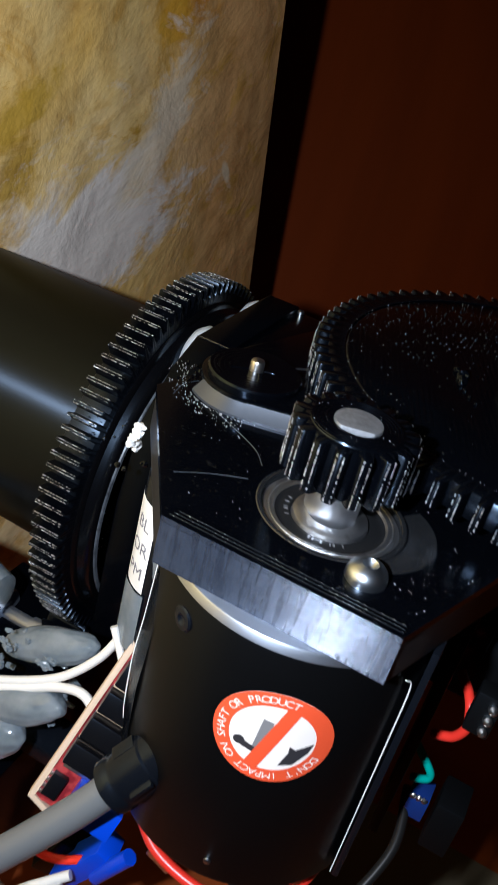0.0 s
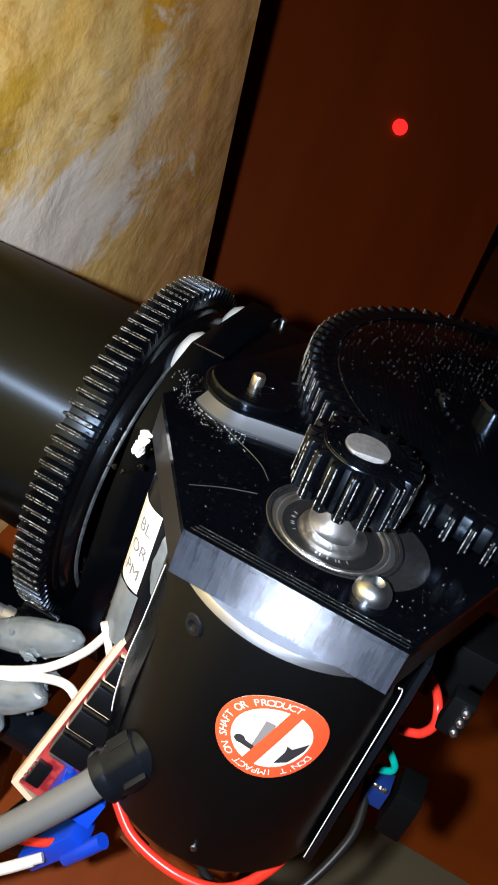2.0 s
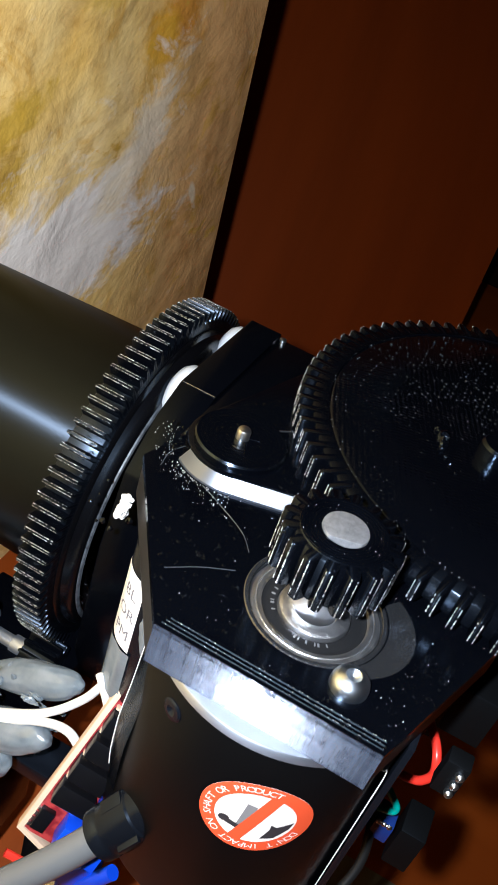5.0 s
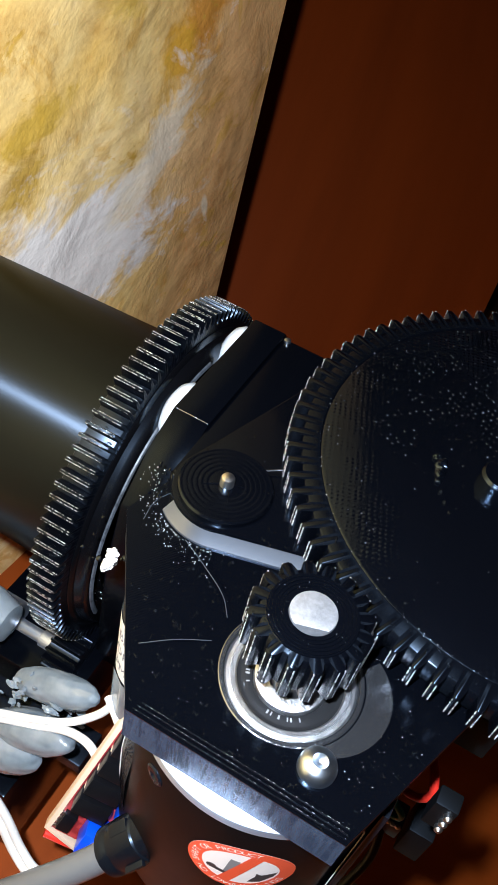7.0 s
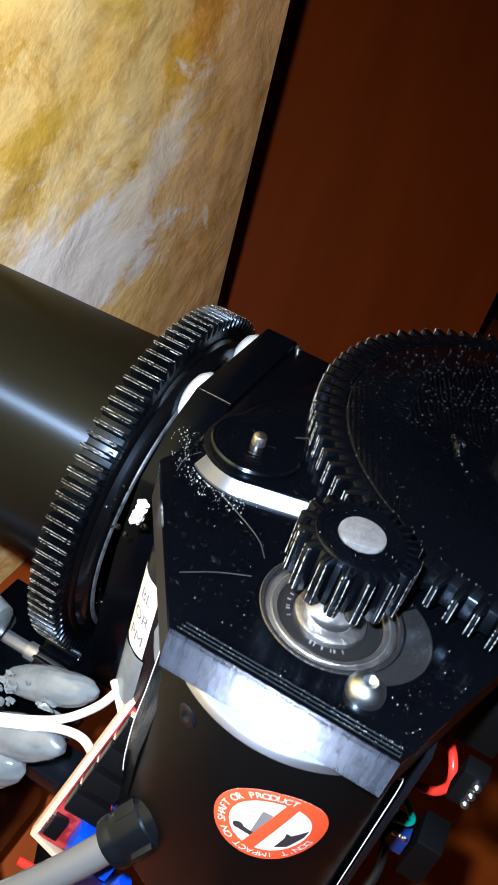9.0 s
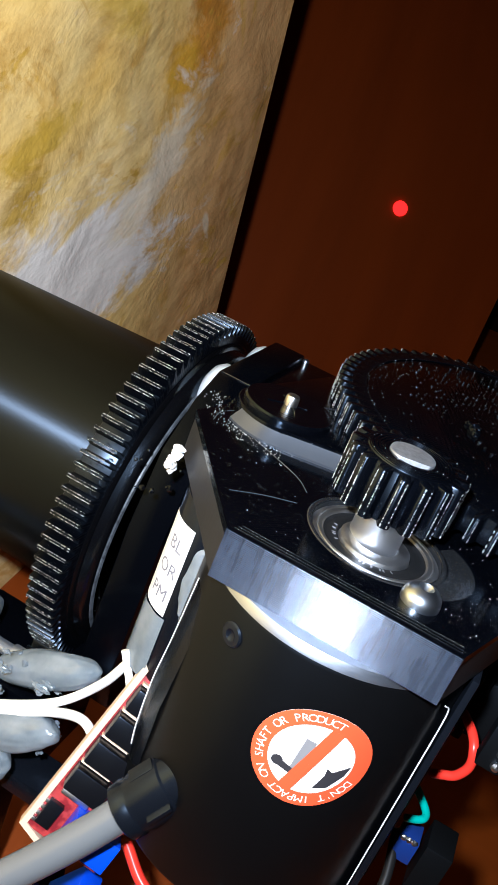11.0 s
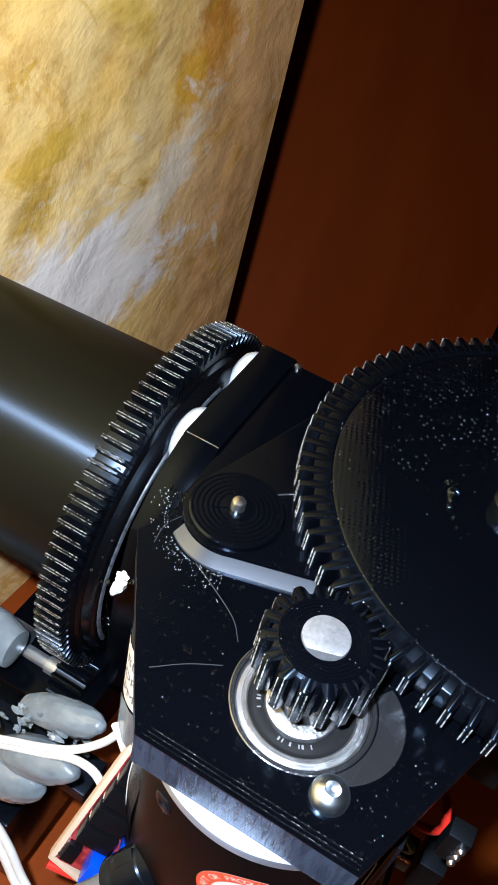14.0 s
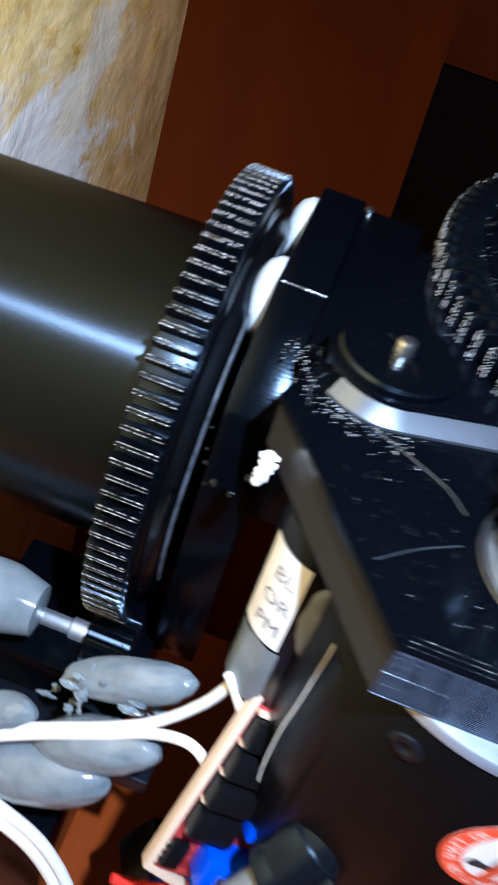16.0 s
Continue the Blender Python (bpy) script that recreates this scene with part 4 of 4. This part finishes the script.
def wiring():
    w = part("white_wire", sweep([(-16, -66, -38), (0, -62, -30.5), (12, -60.0, -24.5), (20, -58.5, -19), (26, -56.8, -11.5), (29, -55.5, -5), (32, -53, 2)], 0.95, 12, 8), M_WHITEWIRE, HEAD, "white paired wire")
    part("wire_core", sweep([(-16, -66.6, -39.5), (0, -62.6, -32.0), (12, -60.7, -26.0), (20, -59.7, -21.2), (26, -60.4, -18.4), (30.0, -61.6, -20), (32.6, -62, -25)], 1.0, 12, 8), M_WHITEWIRE, w)
    part("wire_knot", sweep([(28, -56.5, -1.5), (31, -57.5, -6), (33, -58.2, -9.5)], 0.8, 10, 6), M_WHITEWIRE, w)
    low = [(-4, -70, -45), (6, -71, -50), (12, -72, -57), (18, -74, -66), (24, -75.5, -68), (30, -74, -62), (36, -70, -58)]
    part("lower_wire", sweep(low, 1.15, 12, 8), M_WHITEWIRE, w, "greyish white wire")
    part("lower_wire", sweep([(x - 1.4, y - 1.2, z - 1.3) for x, y, z in low], 1.15, 12, 8), M_WHITEWIRE, w, "greyish white wire")
    r = part("red_wire", sweep([(44, -62, -38), (52, -66, -41), (64, -67, -42), (74, -66, -38), (80, -63, -26), (80, -58, -16)], 1.15, 12, 8), M_REDWIRE, HEAD, "red wires looping under the encoder")
    part("red_loop", sweep([(58, -58, -34), (66, -60, -36), (72, -58, -32), (76, -54, -24)], 1.1, 12, 8), M_REDWIRE, r)
    part("red_stub", sweep([(22, -70, -58), (30, -68, -60), (38, -66, -56)], 1.0, 10, 6), M_REDWIRE, r)
    part("black_loop", sweep([(56, -50, -30), (68, -58, -50), (84, -56, -48), (92, -44, -34), (90, -36, -22)], 1.1, 12, 8), M_BLACKWIRE, r, "thin black wire loop")
    # blue connectors below
    b = part("blue_connector", box(-3.5, 3.5, -2.5, 2.5, -9, 9, 0.6, m=frame_to((36, -64, -60), (0.5, 0.1, 0.8))), M_BLUE, HEAD, "bright blue plastic connectors")
    part("blue_lever", sweep([(40, -66, -60), (43, -66, -54), (46, -65, -49)], 1.8, 12, 6), M_BLUE, b)
    part("metal_clip", box(-1.5, 1.5, -1, 1, -3, 3, 0.3, m=frame_to((52, -63, -46), (0.9, 0, -0.4))), M_TIN, b)
    part("terminal", box(-5, 5, -4, 4, -6, 6, 0.6, m=frame_to((28, -60, -66), (0.4, 0.2, 0.9))), M_CHIP, b)
    # boards hanging on the far side of the encoder
    side = part("side_board", box(86, 88, -44, -10, -30, 33, 0.3), M_DARK, HEAD, "dark control boards hung under the plate with coloured wires")
    part("relay", box(86, 98, -40, -24, 16, 30, 0.5), M_DARK, side, "black square relay")
    first = len(side.children)
    con = part("black_connector", box(92.5, 97, -51, -47, 12, 21, 0.5), M_DARK, side, "black connector with tinned pins")
    for i in range(3):
        part("connector_pin", lathe([(0, 0), (0.8, 0), (0.8, 1.0), (0.3, 1.5), (0, 1.5)], frame_to((95.6, -51, 19 - 2.6 * i), (0.2, -1, 0.3)), 16), M_TIN, con)
    t = part("blue_terminal", box(86.5, 90.8, -54, -48, -9, -3, 0.4), M_NAVY, side, "dark blue screw terminal")
    part("black_plug", box(92.2, 98, -53, -44, -16, -3, 0.5), M_DARK, side)
    for i in range(3):
        part("solder_point", blob((87.3 + 1.2 * i, -54, -3.0), (0.7, 0.5, 0.7), i, 0.3, 2), M_TIN, side)

    for ob in list(side.children_recursive)[first:]:
        if ob.parent is side:
            ob.location = (0.004, 0.015, -0.0175)
    part("red_lead", sweep([(89.7, -39.0, -3.2), (90.9, -40.5, -1.3), (93.0, -41.0, 0.5), (94.2, -41.0, 3.8), (93.4, -40.5, 7.2), (92.0, -38.0, 8.7), (89.5, -34.0, 9.0)], 0.95, 12, 8), M_REDWIRE, side, "short red wire")
    part("teal_lead", sweep([(87.6, -39.0, -7.3), (89.2, -40.0, -8.2), (91.5, -40.5, -10.2), (92.4, -40.5, -11.8), (91.9, -40.5, -13.3), (89.6, -39.5, -15.6)], 0.8, 12, 8), M_TEALWIRE, side, "short teal wire")


def dust():
    """Dust specks, and pale and metal beads added as glints on the black plastic."""
    rnd = random.Random(21)

    def nibs(name, places, mat, parent, sizes, sub=1):
        bm = bmesh.new()
        for p in places:
            own = bmesh.new()
            bmesh.ops.create_icosphere(own, subdivisions=sub, radius=sizes[0] + (sizes[1] - sizes[0]) * rnd.random() ** 2)
            bm = merge(bm, own, AT(p))
        tagged(part(name, bm, mat, parent, smooth=80), kind="stuff")

    on_plate = []
    while len(on_plate) < 100:
        x, y = rnd.uniform(24, 88), rnd.uniform(-75.5, -37)
        left = 41.7 - (y + 76) * 0.66
        right = 79.4 + (y + 76) * 0.35
        if left + 1 < x < right - 1 and math.hypot(x - 60, y + 54) > 13.5:
            on_plate.append((x, y, TOP + 0.02))
    for i in range(26):
        on_plate.append((rnd.gauss(78, 3.5), rnd.gauss(-62, 4.0), TOP + 0.02))
    nibs("dust", [p for p in on_plate if p[0] < 79 + (p[1] + 76) * 0.35], M_SPECK, HEAD, (0.02, 0.12))
    web = []
    while len(web) < 45:
        a, r = rnd.uniform(0, 2 * math.pi), 47.0 * math.sqrt(rnd.random())
        web.append((BG.x + r * math.cos(a), BG.y + r * math.sin(a), 52.3))
    for i in range(46):
        a = radians(rnd.uniform(150, 300))
        web.append((BG.x + rnd.uniform(46.9, 47.6) * math.cos(a), BG.y + rnd.uniform(46.9, 47.6) * math.sin(a), 52.38))
    nibs("print_nib", web, M_GLINT_Z, HEAD, (0.05, 0.14))
    hub = [(SH.x + r * math.cos(a), SH.y + r * math.sin(a), 58.98) for r, a in ((rnd.uniform(4.4, 7.4), rnd.uniform(0, 6.28)) for _ in range(18))]
    nibs("print_nib", hub, M_SPECK, HEAD, (0.04, 0.10))
    # Metal beads added as glints along the pinion and gear tooth edges.
    pts = []
    for i in range(16):
        for side in (-0.13, 0.13):
            a = 0.12 + 2 * math.pi * (i + side) / 16
            x, y = SH.x + 9.93 * math.cos(a), SH.y + 9.93 * math.sin(a)
            pts += [(x, y, z, rnd.uniform(0.07, 0.19)) for z in np.arange(50.1, 58.5, 0.25) if rnd.random() < 0.8]
    grains("pinion_edge", pts, M_GLINT_Z, HEAD)
    pts = []
    for i in range(87):
        for side in (-0.11, 0.11):
            a = 0.02 + 2 * math.pi * (i + side) / 87
            x, y = BG.x + 53.57 * math.cos(a), BG.y + 53.57 * math.sin(a)
            pts += [(x, y, z, rnd.uniform(0.07, 0.19)) for z in np.arange(47.7, 52.3, 0.25) if rnd.random() < 0.75]
    grains("gear_edge", pts, M_GLINT_Z, HEAD)
    # rows of small glossy bumps on the gear's face, crowded to make a sparkling patch
    pts = []
    for i in range(-40, 41):
        for j in range(-40, 41):
            u, v = 1.55 * i, 1.25 * j + 0.6 * (i % 2)
            x, y = u * math.cos(1.2) - v * math.sin(1.2), u * math.sin(1.2) + v * math.cos(1.2)
            if math.hypot(x, y) < 46 and rnd.random() < 0.04 + 0.75 * max(0, 1 - math.hypot(x + 22, y - 12) / 30):
                pts.append((BG.x + x + rnd.gauss(0, 0.15), BG.y + y + rnd.gauss(0, 0.15), 52.22, rnd.uniform(0.1, 0.34)))
    grains("print_bump", pts, M_BEAD, HEAD)
    # rows of glint beads over print ends on the gear's face and front seams
    pts = []
    for row in range(5):
        r = 46.2 - 2.1 * row
        for i in range(70):
            a = radians(128 + i * 1.7 + rnd.gauss(0, 0.3))
            if rnd.random() < 0.22 - 0.03 * row:
                pts.append((BG.x + r * math.cos(a), BG.y + r * math.sin(a) + rnd.gauss(0, 0.12), 52.26, rnd.uniform(0.05, 0.14)))
    grains("print_end", pts, M_GLINT_Z, HEAD)
    pts = []
    for k in range(3):
        d = 0.75 * (k + 1)
        for i in range(90):
            x = rnd.uniform(42.5 + 0.5 * d, 79)
            if rnd.random() < 0.6:
                pts.append((x, -76.15 + d, TOP + 0.06, rnd.uniform(0.04, 0.11)))
    for i in range(150):
        a = radians(rnd.uniform(180, 292))
        r = 12.3 + rnd.random() ** 2 * 3.6
        pts.append((34 + r * math.cos(a), -32 + r * math.sin(a), TOP + 0.1, rnd.uniform(0.04, 0.15)))
    grains("print_end", pts, M_GLINT_Z, HEAD)


mount_plate()
washer()
bearing()
shaft()
pinion()
large_gear()
screw_head("plate_screw", AT((70.9, -68.4, TOP)), 3.1, M_ZINC, HEAD)
encoder()
side_frame()
label_motor()
drive_unit()
circuit_board()
wiring()
dust()

spot = part("laser_spot", lathe([(0, 1.0), (5.1, 1.0), (6.0, 0.0), (6.0, -1.0), (0, -1.0)], Matrix.Rotation(radians(90), 4, "X"), 24), M_LASER)
tagged(spot, "glowing red laser spot on the brown panel", "laser spot")


def motions():
    swing = [(0, -14.3), (1, -13.9), (2, -14.4), (3, -15.1), (4, -15.2), (4.3, -15.1), (4.6, -11.6), (5.1, -4.2), (5.6, 3.2), (5.9, 6.6), (6.2, 6.95), (7, 6.95), (8.0, 7.0), (8.2, 6.7),
             (8.5, 3.37), (9.0, -3.92), (9.5, -11.3), (9.75, -14.6), (10.0, -15.3), (11.0, -15.5), (12.0, -15.47), (12.2, -15.2), (12.5, -12.06), (13.0, -5.33), (13.5, 1.76), (13.8, 5.9), (14.0, 6.4), (14.5, 6.5), (15.0, 6.6), (16.0, 6.9)]
    walk(HEAD, [(t, pose(0, 0, 0, a, 0, 0)) for t, a in swing])
    on, off = (-0.0620, 0.5059, -0.1117), (-0.0667, 0.5134, -0.1186)
    rows = [(0.0, off), (1.7, off), (1.8, on), (3.3, on), (3.4, off), (9.6, off), (9.7, on), (11.2, on), (11.3, off), (16.0, off)]
    walk(spot, [(t, pose(*p, -38, 0, 32)) for t, p in rows])


motions()
